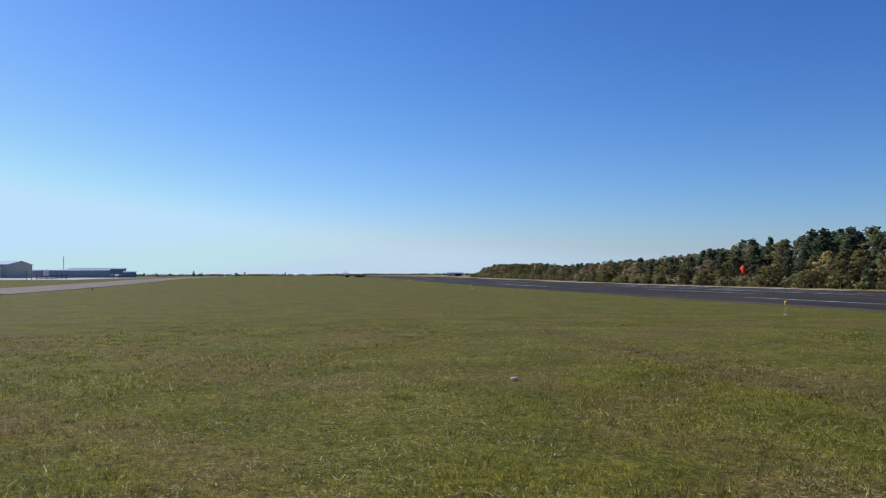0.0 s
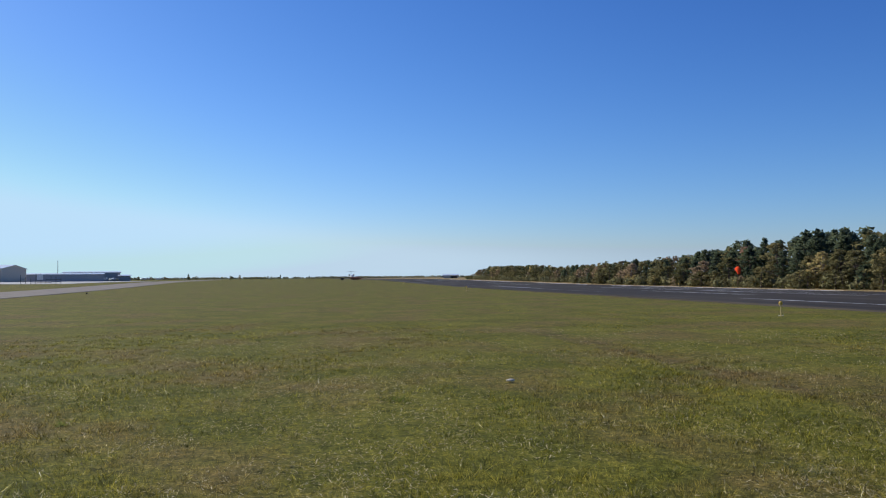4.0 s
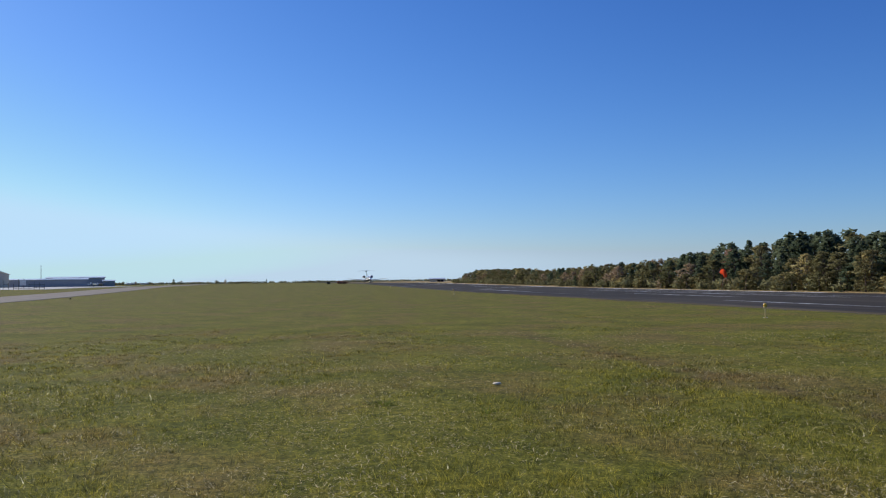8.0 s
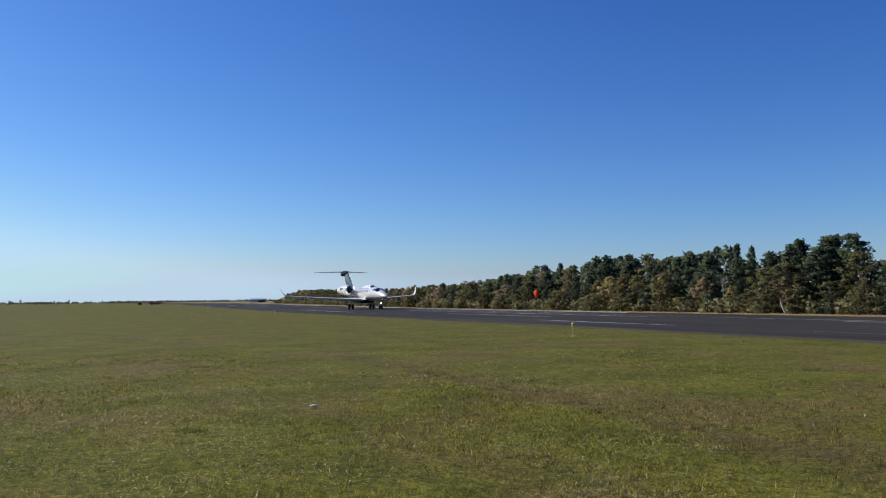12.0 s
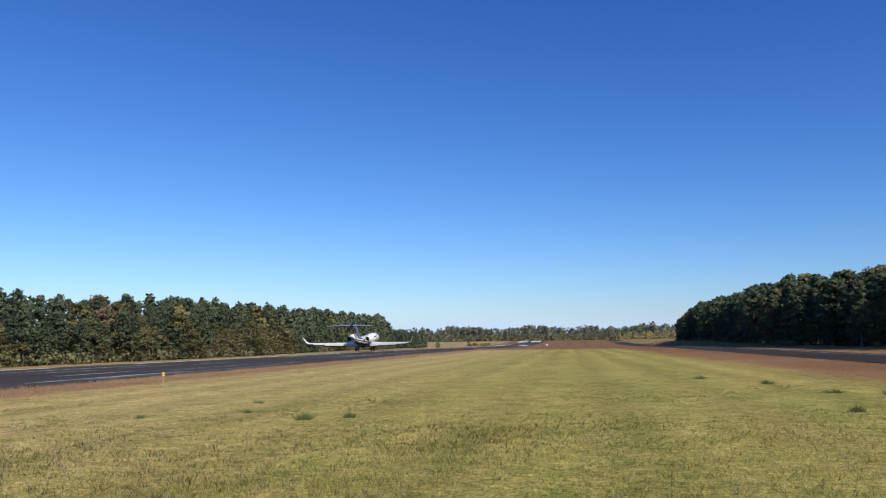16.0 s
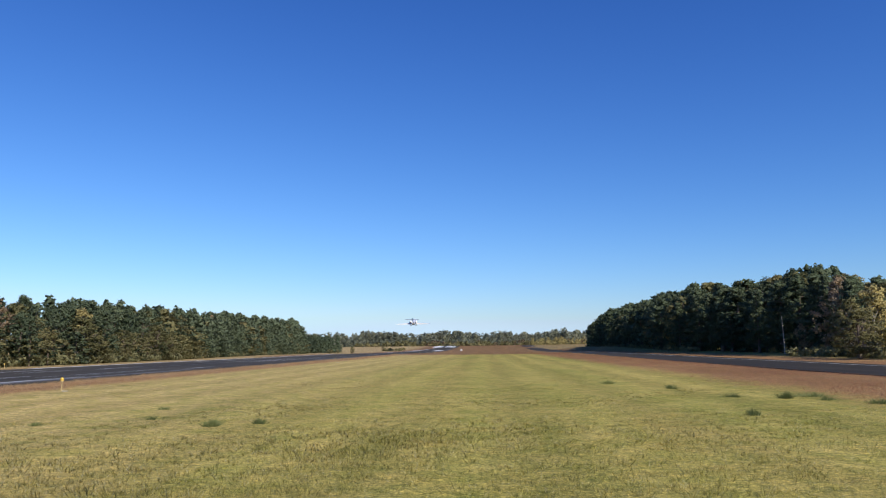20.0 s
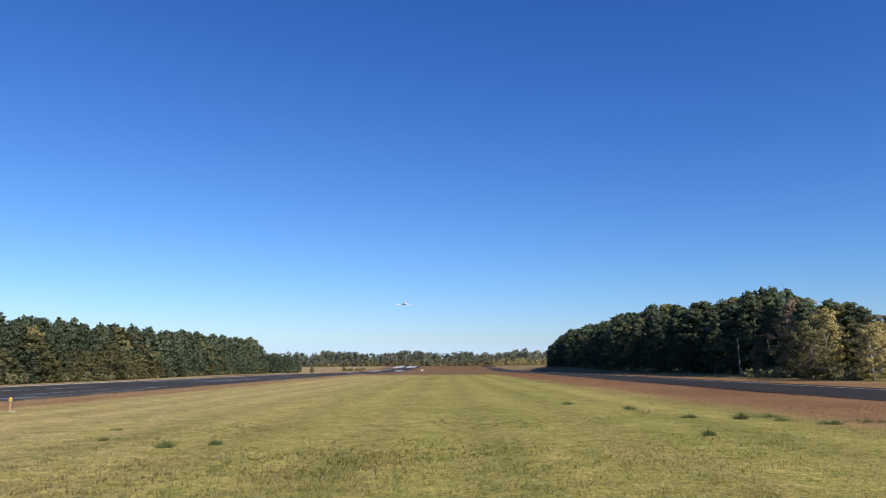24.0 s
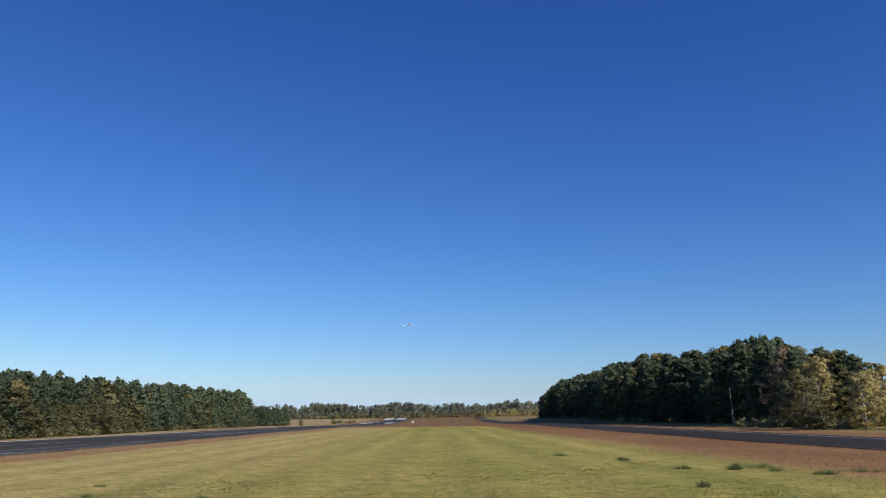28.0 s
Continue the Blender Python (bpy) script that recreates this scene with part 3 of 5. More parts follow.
    part("trunk", bm, bark_m, tree)
    if size < 0.04 and len(twigs.verts):
        part("branchwork", twigs, M_TWIG, tree, "thin grey-brown twigs")
    else:
        twigs.free()
    if centres:
        tri_soup("crown", leaves(rs, centres, radii, count, size, flat, (0, 0, 0.5)), leaf, tree)
    return tree


def woods():
    protos = {}
    for kind, name, style, leaf, bark_m, count, seeds in (
            ("pine", "pine_tree", "pine", M_PINE, M_BARK, 4300, (1, 2, 3, 4)), ("olive", "oak_tree", "round", M_OLIVE, M_BARK, 4100, (11, 12, 13)),
            ("gold", "yellow_tree", "round", M_GOLD, M_PALEBARK, 4500, (21, 22)), ("rust", "russet_tree", "round", M_RUST, M_BARK, 4600, (31,)),
            ("tan", "brown_tree", "round", M_TAN, M_PALEBARK, 3400, (41, 42)), ("open", "thin_tree", "open", M_OLIVE, M_PALEBARK, 3000, (51,)),
            ("bare", "bare_tree", "bare", M_TAN, M_PALEBARK, 0, (61, 62))):
        protos[kind, True] = [tree_proto(name, s, style, leaf, bark_m, int(count * 0.92), 0.027) for s in seeds]
        protos[kind, False] = [tree_proto(name, s + 100, style, leaf, bark_m, int(count * 0.14), 0.059) for s in seeds]
    labels = {
        "pine": ("dark green loblolly pine at the wood's edge", "pine tree"),
        "olive": ("olive green broadleaf tree in early autumn leaf", "tree"),
        "gold": ("broadleaf tree with yellow-green autumn leaves", "tree"),
        "rust": ("broadleaf tree with russet red autumn leaves", "tree"),
        "tan": ("autumn tree with thinning brown leaves and pale trunk", "tree"),
        "open": ("thin open tree with pale limbs and sparse leaves", "tree"),
        "bare": ("dead bare tree with pale grey limbs", "tree"),
    }
    for k, group in protos.items():
        for p in group:
            tagged(p, *labels[k[0]], group="woods beside the airfield")
    rs = random.Random(5)
    spots, turn, mass = {}, {}, {}

    def plant(kind, x, y, h, wide=1.0, fine=False, joined=""):
        key = (kind, fine)
        if joined:
            # trees deep in the wood, of which only tops and gaps show
            p = rs.choice(protos[key])
            mass.setdefault((joined, kind), []).append((p, (x, y, float(land(x, y)) - 0.05), rs.uniform(0, 6.28), (h * wide, h)))
            return
        turn[key] = turn.get(key, -1) + 1
        p = protos[key][turn[key] % len(protos[key])]
        m = Matrix.LocRotScale((x, y, land(x, y) - 0.05), Euler((0, 0, rs.uniform(0, 6.28))), (h * wide, h * wide, h))
        spots.setdefault(p, []).append(m)

    def weighted(table):
        return rs.choices([k for k, _ in table], [w for _, w in table])[0]

    far_mix = [("olive", 5.5), ("tan", 1.3), ("pine", 3.0), ("gold", 0.3)]
    pine_mix = [("pine", 9), ("olive", 0.8)]
    # for each stretch: where it ends, the tall trees behind, the lower ones before them, and how high these are
    stretches = [
        (-112, far_mix, [("olive", 6), ("tan", 1.5), ("pine", 1.6), ("gold", 0.4)], 0.78),
        (-30, [("pine", 9), ("olive", 0.8)], [("olive", 4.0), ("tan", 1.2), ("gold", 0.5), ("pine", 3.6)], 0.66),
        (28, [("pine", 5), ("olive", 4)], [("olive", 5), ("tan", 2), ("gold", 2)], 0.7),
        (55, [("tan", 2.2), ("olive", 3), ("pine", 2.2), ("gold", 1.6)], [("gold", 4.5), ("tan", 3), ("olive", 3.5), ("open", 1.0)], 0.72),
        (67, [("pine", 6), ("olive", 2)], [("gold", 2), ("olive", 4), ("tan", 2)], 0.6),
        (104, [("pine", 8), ("olive", 1.6)], [("pine", 5), ("olive", 4)], 0.7),
        (150, pine_mix, [("olive", 6), ("gold", 1.6), ("pine", 2.4)], 0.58),
        (345, pine_mix, [("pine", 9), ("olive", 0.4)], 0.74)]
    # how high the wood stands along its edge, fitted to its skyline from the camera
    line = [(-262, 2.8), (-240, 4.3), (-207, 4.0), (-190, 4.2), (-172, 3.4), (-150, 3.9), (-127, 4.3), (-114, 4.5), (-106, 5.1), (-97, 5.4), (-93, 6.0), (-90, 4.8),
            (-83, 6.3), (-78, 6.2), (-72, 6.4), (-69, 5.6), (-66, 6.1), (-60, 6.4), (-55.6, 4.6), (-53, 6.3), (-47, 6.1), (-44, 3.6), (-40, 6.0), (-37, 4.4), (-30, 5.6), (0, 5.8), (28, 5.6),
            (33, 6.0), (37, 6.5), (44, 6.2), (54, 6.4), (57, 8.8), (66, 8.9), (70, 8.3), (81, 8.0), (95, 8.6), (109, 9.2), (121, 9.5), (133, 8.8), (143, 10.0), (156, 9.4), (181, 10.4), (213, 11.7),
            (255, 12.3), (302, 12.9), (338, 14.6), (346, 13.0)]
    hy, hh = [a for a, _ in line], [b for _, b in line]
    y = -262.0
    while y < 342:
        end, tops, fronts, low = next(z for z in stretches if y < z[0])
        edge = -50.6 - max(0.0, y - 125) * 0.12 - (1.5 if y < -150 else 0)
        near = -112 < y < 136
        for row in range(3):
            py = y + rs.uniform(-1.2, 1.2)
            kind = weighted(tops)
            # southern rear rows scaled about eye height to keep the skyline in the camera's view
            deep = (edge - 4.6 - row * 3.2) / -55.2 if y < -30 else 1.0
            h = float(np.interp(py / deep, hy, hh)) * rs.uniform(0.86, 1.02) * (0.97, 1.0, 0.98 if y < -30 else 0.92)[row]
            h = 1.6 + (h - 1.6) * deep
            if kind in ("pine", "bare") and rs.random() < 0.12 and h > 5:
                h *= 1.08
            if (row == 2 and 28 < y < 120) or (-57 < py < -54.5) or (-45.4 < py < -42.6):
                continue
            plant(kind, edge - 4.6 - row * 3.2 + rs.uniform(-1.0, 1.0), py, h, rs.uniform(1.15, 1.6) if kind != "pine" else rs.uniform(0.85, 1.2) if y > -30 else rs.uniform(1.1, 1.6), row == 0 and near, "the wood across the runway" if row == 2 or not near or (row == 1 and not -60 < y < 110) else "")
        # the lower trees along the edge
        kind = weighted(fronts)
        h = float(np.interp(y, hy, hh)) * low * rs.uniform(0.7, 1.1)
        plant(kind, edge - rs.uniform(1.2, 2.6), y + rs.uniform(-1.2, 1.2), h, rs.uniform(1.3, 1.9) if kind != "pine" else rs.uniform(1.1, 1.5), near, "" if near or y < 0 else "the wood across the runway")
        # bushy young growth
        kind = weighted([("pine", 8), ("olive", 1.5)] if y > 148 else [("olive", 6), ("pine", 2.5)] if y > 66 else [("olive", 6), ("gold", 1.2), ("tan", 1.2), ("pine", 0.8)])
        plant(kind, edge - rs.uniform(0.1, 1.2), y + rs.uniform(-1.5, 1.5), h * rs.uniform(0.36, 0.62), rs.uniform(1.5, 2.3), False, "" if near else "the wood across the runway")
        y += rs.uniform(2.2, 3.0)
    # the pine wood beyond the taxiway
    line = [(78, 6.2), (84, 7.2), (88, 8.3), (93, 8.8), (97, 9.8), (104, 11.3), (111, 12.5), (117, 12.0), (124, 12.2), (131, 11.9), (137, 12.6), (144, 11.9), (154, 13.8), (167, 14.0), (180, 13.2), (197, 14.1), (230, 13.8), (276, 14.4), (303, 14.0), (340, 11.0)]
    ey, eh = [a for a, _ in line], [b for _, b in line]
    y = 96.0
    while y < 335:
        edge = 41.5 if y < 150 else 41.5 - min(1.0, (y - 150) / 20) * 3.0 + max(0.0, y - 170) * 0.02
        for row in range(3):
            py = y + rs.uniform(-1.6, 1.6)
            kind = weighted([("pine", 10), ("olive", 0.8)] if row < 2 else [("pine", 6), ("olive", 2)])
            px = edge + 1.5 + row * 4.2 + rs.uniform(-1.4, 1.4)
            h = 1.6 + (float(np.interp(py * 44 / px, ey, eh)) - 1.6) * px / 44 * rs.uniform(0.88, 1.02) * (0.92, 1.0, 1.0)[row]
            h -= float(bank_height(px, py))
            plant(kind, px, py, h, rs.uniform(1.05, 1.45), row < 2 and y < 165, "the wood beyond the taxiway" if row == 2 or (row == 1 and y > 190) else "")
        y += rs.uniform(3.0, 4.2)
    # younger broadleaf trees where this wood ends
    for kind, x, y, h, wide in (("olive", 35.6, 78.5, 4.9, 1.7), ("olive", 37.6, 82.0, 5.2, 1.5), ("olive", 39.2, 88.0, 6.4, 1.35), ("gold", 42.6, 90.0, 7.8, 1.2), ("gold", 41.5, 77.0, 5.6, 1.5),
                                ("gold", 38.8, 73.5, 5.2, 1.4), ("tan", 42.6, 98.0, 9.4, 1.1), ("olive", 46.5, 95.0, 8.6, 1.2), ("pine", 49.0, 94.0, 8.2, 1.2), ("olive", 46.0, 85.0, 6.9, 1.3),
                                ("gold", 44.5, 80.0, 6.1, 1.3), ("pine", 41.5, 137.0, 6.8, 1.5), ("tan", 41.6, 107.0, 4.6, 1.0), ("olive", 40.8, 68.0, 4.6, 1.5)):
        plant(kind, x, y, h, wide, True)
    # lone trees on the far southern horizon
    for az, h, wide, kind in ((-168.6, 3.4, 1.8, "olive"), (-169.4, 3.2, 1.6, "tan"), (-171.8, 5.0, 1.4, "pine"), (-172.3, 3.6, 1.9, "olive"), (-173.5, 3.0, 1.6, "olive"),
                              (-174.6, 4.0, 1.6, "olive"), (-175.2, 4.4, 1.3, "tan"), (-176.0, 2.6, 2.2, "olive"), (-176.7, 2.4, 2.2, "olive"), (-178.0, 4.2, 1.1, "pine"),
                              (-170.4, 2.4, 2.0, "tan"), (-173.0, 2.6, 2.0, "olive"), (-177.3, 2.2, 2.0, "olive")):
        plant(kind, -math.sin(radians(az)) * 600, math.cos(radians(az)) * 600, h * 0.8, wide)
    # trees that stand out from the wood's edge
    for kind, x, y, h, wide in (("rust", -57.6, 56.5, 9.0, 1.0), ("rust", -57.0, 65.6, 8.9, 1.0), ("tan", -55.0, 38.5, 6.4, 1.2), ("tan", -55.5, 87.0, 8.2, 1.3), ("gold", -54.0, 104.5, 7.6, 0.9),
                                ("bare", -53.0, 44.2, 6.0, 1.1), ("bare", -53.2, 48.4, 6.3, 0.8), ("bare", -56.0, 31.6, 6.9, 0.4), ("open", -53.6, 42.0, 6.2, 1.6), ("rust", -57.0, -97.0, 5.4, 1.3), ("tan", -62.0, 178.0, 9.6, 0.9),
                                ("pine", -57.0, -92.8, 6.3, 0.8), ("pine", -57.0, -60.2, 6.6, 0.7), ("pine", -57.5, -58.7, 6.4, 0.6), ("pine", -57.0, -52.5, 6.5, 1.5), ("pine", -57.5, -49.6, 6.7, 1.6), ("pine", -57.0, -47.0, 6.6, 1.5), ("olive", -56.0, -45.6, 5.2, 1.4), ("pine", -57.0, -40.5, 6.4, 0.9), ("rust", -57.0, -38.2, 5.6, 0.9), ("olive", -58.5, -44.4, 4.1, 1.6), ("pine", -61.0, -44.0, 4.2, 1.5), ("olive", -59.0, -56.0, 4.4, 1.4),
                                ("gold", -52.6, -75.0, 4.0, 1.3), ("gold", -52.8, -66.0, 3.9, 1.0), ("gold", -52.4, -59.6, 3.4, 1.2), ("bare", -52.2, -56.9, 4.0, 0.4)):
        plant(kind, x, y, h, wide, True)
    # a pale dead trunk that leans out of the brush
    bm = tube([(0, 0, -0.1), (0.05, -0.22, 0.4), (0.0, -0.45, 0.9), (-0.08, -0.60, 1.25)], [0.07, 0.062, 0.05, 0.03], 9)
    for k, (dy, dz) in enumerate(((-0.25, 0.35), (0.12, 0.4))):
        tube([(0.03, -0.25 - 0.12 * k, 0.46 + 0.25 * k), (0.1, -0.3 + dy, 0.5 + 0.25 * k + dz * 0.7)], [0.02, 0.006], 5, bm)
    snag = part("dead_trunk", bm, M_PALEBARK, None, "", True, pose(-50.1, -47.8, land(-50.1, -47.8)))
    tagged(snag, "pale leaning dead tree trunk at the wood's edge", "dead tree")
    # bushes on the open ground beyond the wood
    for x, y, h, wide in ((-64.5, 330, 2.0, 2.6), (-55.2, 330, 2.8, 1.4), (-62.0, 334, 1.7, 2.4), (-70.0, 420, 2.6, 2.0), (-60.0, 470, 3.0, 1.6)):
        plant("olive", x, y, h, wide)
    # bushy clump at the far end of the wood
    for i in range(12):
        plant("olive", -56 - rs.uniform(0, 7), -206 - rs.uniform(0, 46), rs.uniform(3.7, 4.4), 1.7)
    for x, y, h in ((-58, -268, 3.2), (-58.5, -276, 2.6), (-60, -262, 2.9)):
        plant("pine", x, y, h)
    for (where, kind), trees in mass.items():
        corners, shades = [], []
        for p, at, a, (w, h) in trees:
            me = next((o.data for o in p.children if o.name.startswith("crown")), None)
            if me is None:
                continue
            v, nm = np.empty(len(me.vertices) * 3, np.float32), np.empty(len(me.vertices) * 3, np.float32)
            me.vertices.foreach_get("co", v)
            me.vertices.foreach_get("normal", nm)
            turned = np.array(((math.cos(a), math.sin(a), 0), (-math.sin(a), math.cos(a), 0), (0, 0, 1)))
            corners.append((v.reshape(-1, 3) * (w, w, h)) @ turned + at)
            shades.append((nm.reshape(-1, 3) @ turned)[::3])
        if corners:
            tagged(tri_soup("deep_woods", (np.concatenate(corners), np.concatenate(shades)), next(o for o in trees[0][0].children if o.name.startswith("crown")).active_material), f"{labels[kind][0].split(' at ')[0].split(' in ')[0]}s massed in {where}", "woods", kind="stuff")
    for group in protos.values():
        for p in group:
            if p not in spots:
                for o in (*p.children, p):
                    bpy.data.objects.remove(o)
                continue
            first, *rest = spots[p]
            for m in rest:
                copy_thing(p, m)
            p.matrix_basis = first


def undergrowth():
    rs = np.random.RandomState(9)
    cs, rr = [], []
    for i in range(900):
        y = rs.uniform(-265, 342)
        x = -50.2 - max(0.0, y - 125) * 0.12 - (1.5 if y < -150 else 0) - rs.uniform(0, 3.5)
        r = rs.uniform(0.4, 1.15)
        cs.append((x, y, land(x, y) + r * 0.55))
        rr.append(r)
    ob = tri_soup("undergrowth", leaves(rs, cs, rr, 56000, 0.33), M_SCRUB)
    tagged(ob, "tangled olive brush along the foot of the wood", "undergrowth", kind="stuff")
    cs, rr = [], []
    for i in range(420):
        y = rs.uniform(74, 335)
        x = 36.3 + max(0.0, y - 60) * 0.02 + (5.0 if 100 < y < 150 else 0) + rs.uniform(0, 3)
        r = rs.uniform(0.35, 0.95)
        cs.append((x, y, land(x, y) + r * 0.5))
        rr.append(r)
    ob = tri_soup("undergrowth", leaves(rs, cs, rr, 30000, 0.30), M_SCRUB)
    tagged(ob, "low brown brush under the tall pines", "undergrowth", kind="stuff")


def far_woods():
    rs = np.random.RandomState(12)

    def belt(x0, x1, y0, y1, n, hmin, hmax, count, size, material, label, wide=1.0):
        cs, rr = [], []
        for i in range(n):
            x, y = rs.uniform(x0, x1), rs.uniform(y0, y1)
            h = rs.uniform(hmin, hmax) * (0.8 + 0.35 * noise.noise((x * 0.02, y * 0.02, 3.1)))
            for k in range(5):
                r = h * rs.uniform(0.16, 0.24) * (1.0 - 0.11 * k) * wide ** 0.5
                spread = h * 0.16 * (1.0 - 0.21 * k) * wide
                cs.append((x + rs.normal() * spread, y + rs.normal() * spread, land(x, y) + h * (0.12 + 0.18 * k)))
                rr.append(r)
        tagged(tri_soup("far_woods", leaves(rs, cs, rr, count, size), material), label, "woods", kind="stuff")

    belt(-330, 190, 860, 960, 520, 15.5, 20.5, 66000, 2.4, M_FARHAZE, "distant mixed woodland beyond the runway's end", 2.6)
    belt(-230, 130, 760, 840, 360, 4.5, 9, 54000, 1.6, M_FARHAZE, "distant grey-green trees, paled as by haze, before the woodland", 2.2)
    belt(-120, 110, 735, 765, 170, 2.5, 6.0, 30000, 1.0, M_OLIVE, "distant olive and yellow scrub trees", 2.4)
    belt(-60, 130, 740, 770, 50, 3, 7, 11000, 1.0, M_TAN, "distant brown autumn trees", 2.0)
    belt(-110, 110, 728, 745, 46, 1.8, 4.0, 9000, 0.8, M_STRAW, "distant pale yellow scrub bushes", 2.6)
    belt(40, 120, 700, 780, 40, 5, 9, 9000, 0.8, M_GOLD, "distant yellowing autumn bushes", 2.0)
    belt(-102, -76, 372, 430, 90, 10.5, 13.0, 26000, 0.6, M_PINE, "pines where the wood ends beside the runway")
    belt(-190, -104, 330, 470, 120, 8, 12, 26000, 0.6, M_PINE, "further pines along the runway")
    belt(-900, 1000, -1400, -1250, 2400, 1.9, 3.6, 60000, 2.0, M_FARHAZE, "thin distant tree line on the horizon")
    belt(-64, -50, 470, 540, 22, 1.2, 2.4, 9000, 0.5, M_STRAW, "pale yellow scrub bushes near the runway", 3.0)


# ---- grass ----
def blade_soup(rs, x, y, h, w, lean):
    n = len(x)
    a = rs.uniform(0, 2 * np.pi, n)
    side = np.stack([np.cos(a), np.sin(a), 0 * a], -1) * (w * 0.5)[:, None]
    z = land(x, y) - 0.02
    base = np.stack([x, y, z], -1)
    b = rs.uniform(0, 2 * np.pi, n)
    tip = base + np.stack([np.cos(b) * lean * h, np.sin(b) * lean * h, h + 0.02], -1)
    return np.stack([base - side, base + side, tip], 1)


def upturned(rs, tri, stray):
    """Loose blades with shading normals that stray round the upright, as bent and curled blades have."""
    n = rs.normal(size=(len(tri), 3)) * stray + (0, 0, 1)
    n /= np.linalg.norm(n, axis=1, keepdims=True)
    back = (np.cross(tri[:, 1] - tri[:, 0], tri[:, 2] - tri[:, 0]) * n).sum(1) < 0
    tri[back] = tri[back][:, ::-1]
    return tri, n


def tufts(x, y, size, seed):
    """Smooth value noise, 0 to 1."""
    g = np.random.RandomState(seed).uniform(0, 1, (256, 256))
    u, v = x / size, y / size
    i, j = np.floor(u).astype(int), np.floor(v).astype(int)
    a, b = u - i, v - j
    a, b = a * a * (3 - 2 * a), b * b * (3 - 2 * b)
    p = lambda di, dj: g[(i + di) % 256, (j + dj) % 256]
    return (p(0, 0) * (1 - a) + p(1, 0) * a) * (1 - b) + (p(0, 1) * (1 - a) + p(1, 1) * a) * b


def grass():
    rs = np.random.RandomState(21)

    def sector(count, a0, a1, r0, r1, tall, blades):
        """Tufts of blades over a sector round the camera's stand, thinning with distance from it."""
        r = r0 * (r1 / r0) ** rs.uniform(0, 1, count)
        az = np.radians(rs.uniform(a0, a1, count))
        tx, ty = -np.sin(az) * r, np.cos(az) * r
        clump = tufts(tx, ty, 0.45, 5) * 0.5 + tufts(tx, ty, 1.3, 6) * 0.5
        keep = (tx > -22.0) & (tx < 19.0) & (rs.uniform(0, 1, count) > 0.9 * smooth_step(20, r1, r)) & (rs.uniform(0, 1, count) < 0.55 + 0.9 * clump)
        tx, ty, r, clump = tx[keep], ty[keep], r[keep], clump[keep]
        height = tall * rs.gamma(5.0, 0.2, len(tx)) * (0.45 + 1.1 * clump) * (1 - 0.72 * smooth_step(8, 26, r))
        k = len(tx)
        a = rs.uniform(0, 2 * np.pi, (k, blades))
        off = np.sqrt(rs.uniform(0, 1, (k, blades))) * (0.028 + 0.003 * r)[:, None]
        x, y = tx[:, None] + np.cos(a) * off, ty[:, None] + np.sin(a) * off
        h = np.clip(height[:, None] * rs.uniform(0.45, 1.15, (k, blades)), 0.012, 0.13)
        w = rs.uniform(0.0035, 0.0085, (k, blades)) * np.maximum(1, r / 8.5)[:, None]
        lean = rs.uniform(0.2, 1.9, (k, blades))
        z = land(x, y) - 0.02
        base = np.stack([x, y, z], -1)
        b = rs.uniform(0, 2 * np.pi, (k, blades))
        side = np.stack([np.cos(b) * w * 0.5, np.sin(b) * w * 0.5, 0 * w], -1)
        d = a + rs.normal(0, 0.7, (k, blades))
        tip = base + np.stack([np.cos(d) * lean * h, np.sin(d) * lean * h, h + 0.02], -1)
        return np.stack([base - side, base + side, tip], 2).reshape(-1, 3, 3)

    # most tufts lie in the two sectors that the camera faces longest
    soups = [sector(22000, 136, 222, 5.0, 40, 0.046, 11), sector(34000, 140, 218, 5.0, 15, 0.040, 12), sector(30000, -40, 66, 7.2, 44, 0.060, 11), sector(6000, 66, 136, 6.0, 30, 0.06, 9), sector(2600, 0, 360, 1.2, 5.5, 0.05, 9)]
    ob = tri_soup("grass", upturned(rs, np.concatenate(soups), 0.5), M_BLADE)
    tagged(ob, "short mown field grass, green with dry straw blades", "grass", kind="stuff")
    # cut straw lying on top
    n = 85000
    r = 5.2 * (24 / 5.2) ** rs.uniform(0, 1, n)
    az = np.radians(np.where(rs.uniform(0, 1, n) < 0.72, rs.uniform(138, 218, n), rs.uniform(-38, 62, n)))
    x, y = -np.sin(az) * r, np.cos(az) * r
    keep = rs.uniform(0, 1, n) < 2.6 * np.maximum(0, tufts(x, y, 0.7, 15) * 0.6 + tufts(x, y, 2.4, 16) * 0.4 - 0.32)
    x, y, r = x[keep], y[keep], r[keep]
    a, length, wide = rs.uniform(0, 2 * np.pi, len(x)), rs.uniform(0.008, 0.030, len(x)), rs.uniform(0.0025, 0.006, len(x)) * np.maximum(1, r / 9)
    z = land(x, y) + rs.uniform(0.012, 0.045, len(x))
    mid = np.stack([x, y, z], -1)
    along = np.stack([np.cos(a), np.sin(a), rs.normal(0, 0.35, len(x))], -1) * length[:, None]
    across = np.stack([-np.sin(a), np.cos(a), rs.normal(0, 0.2, len(x))], -1) * wide[:, None]
    ob = tri_soup("straw", upturned(rs, np.stack([mid - along - across, mid - along + across, mid + along], 1), 0.4), M_LITTER)
    tagged(ob, "pale cut straw scattered over the grass", "straw", kind="stuff")
    # broomsedge beside the runway and the taxiway
    x = -22.5 + 4.8 * rs.beta(1.1, 1.9, 60000)
    y = 2 + 200 * rs.uniform(0, 1, 60000) ** 1.25
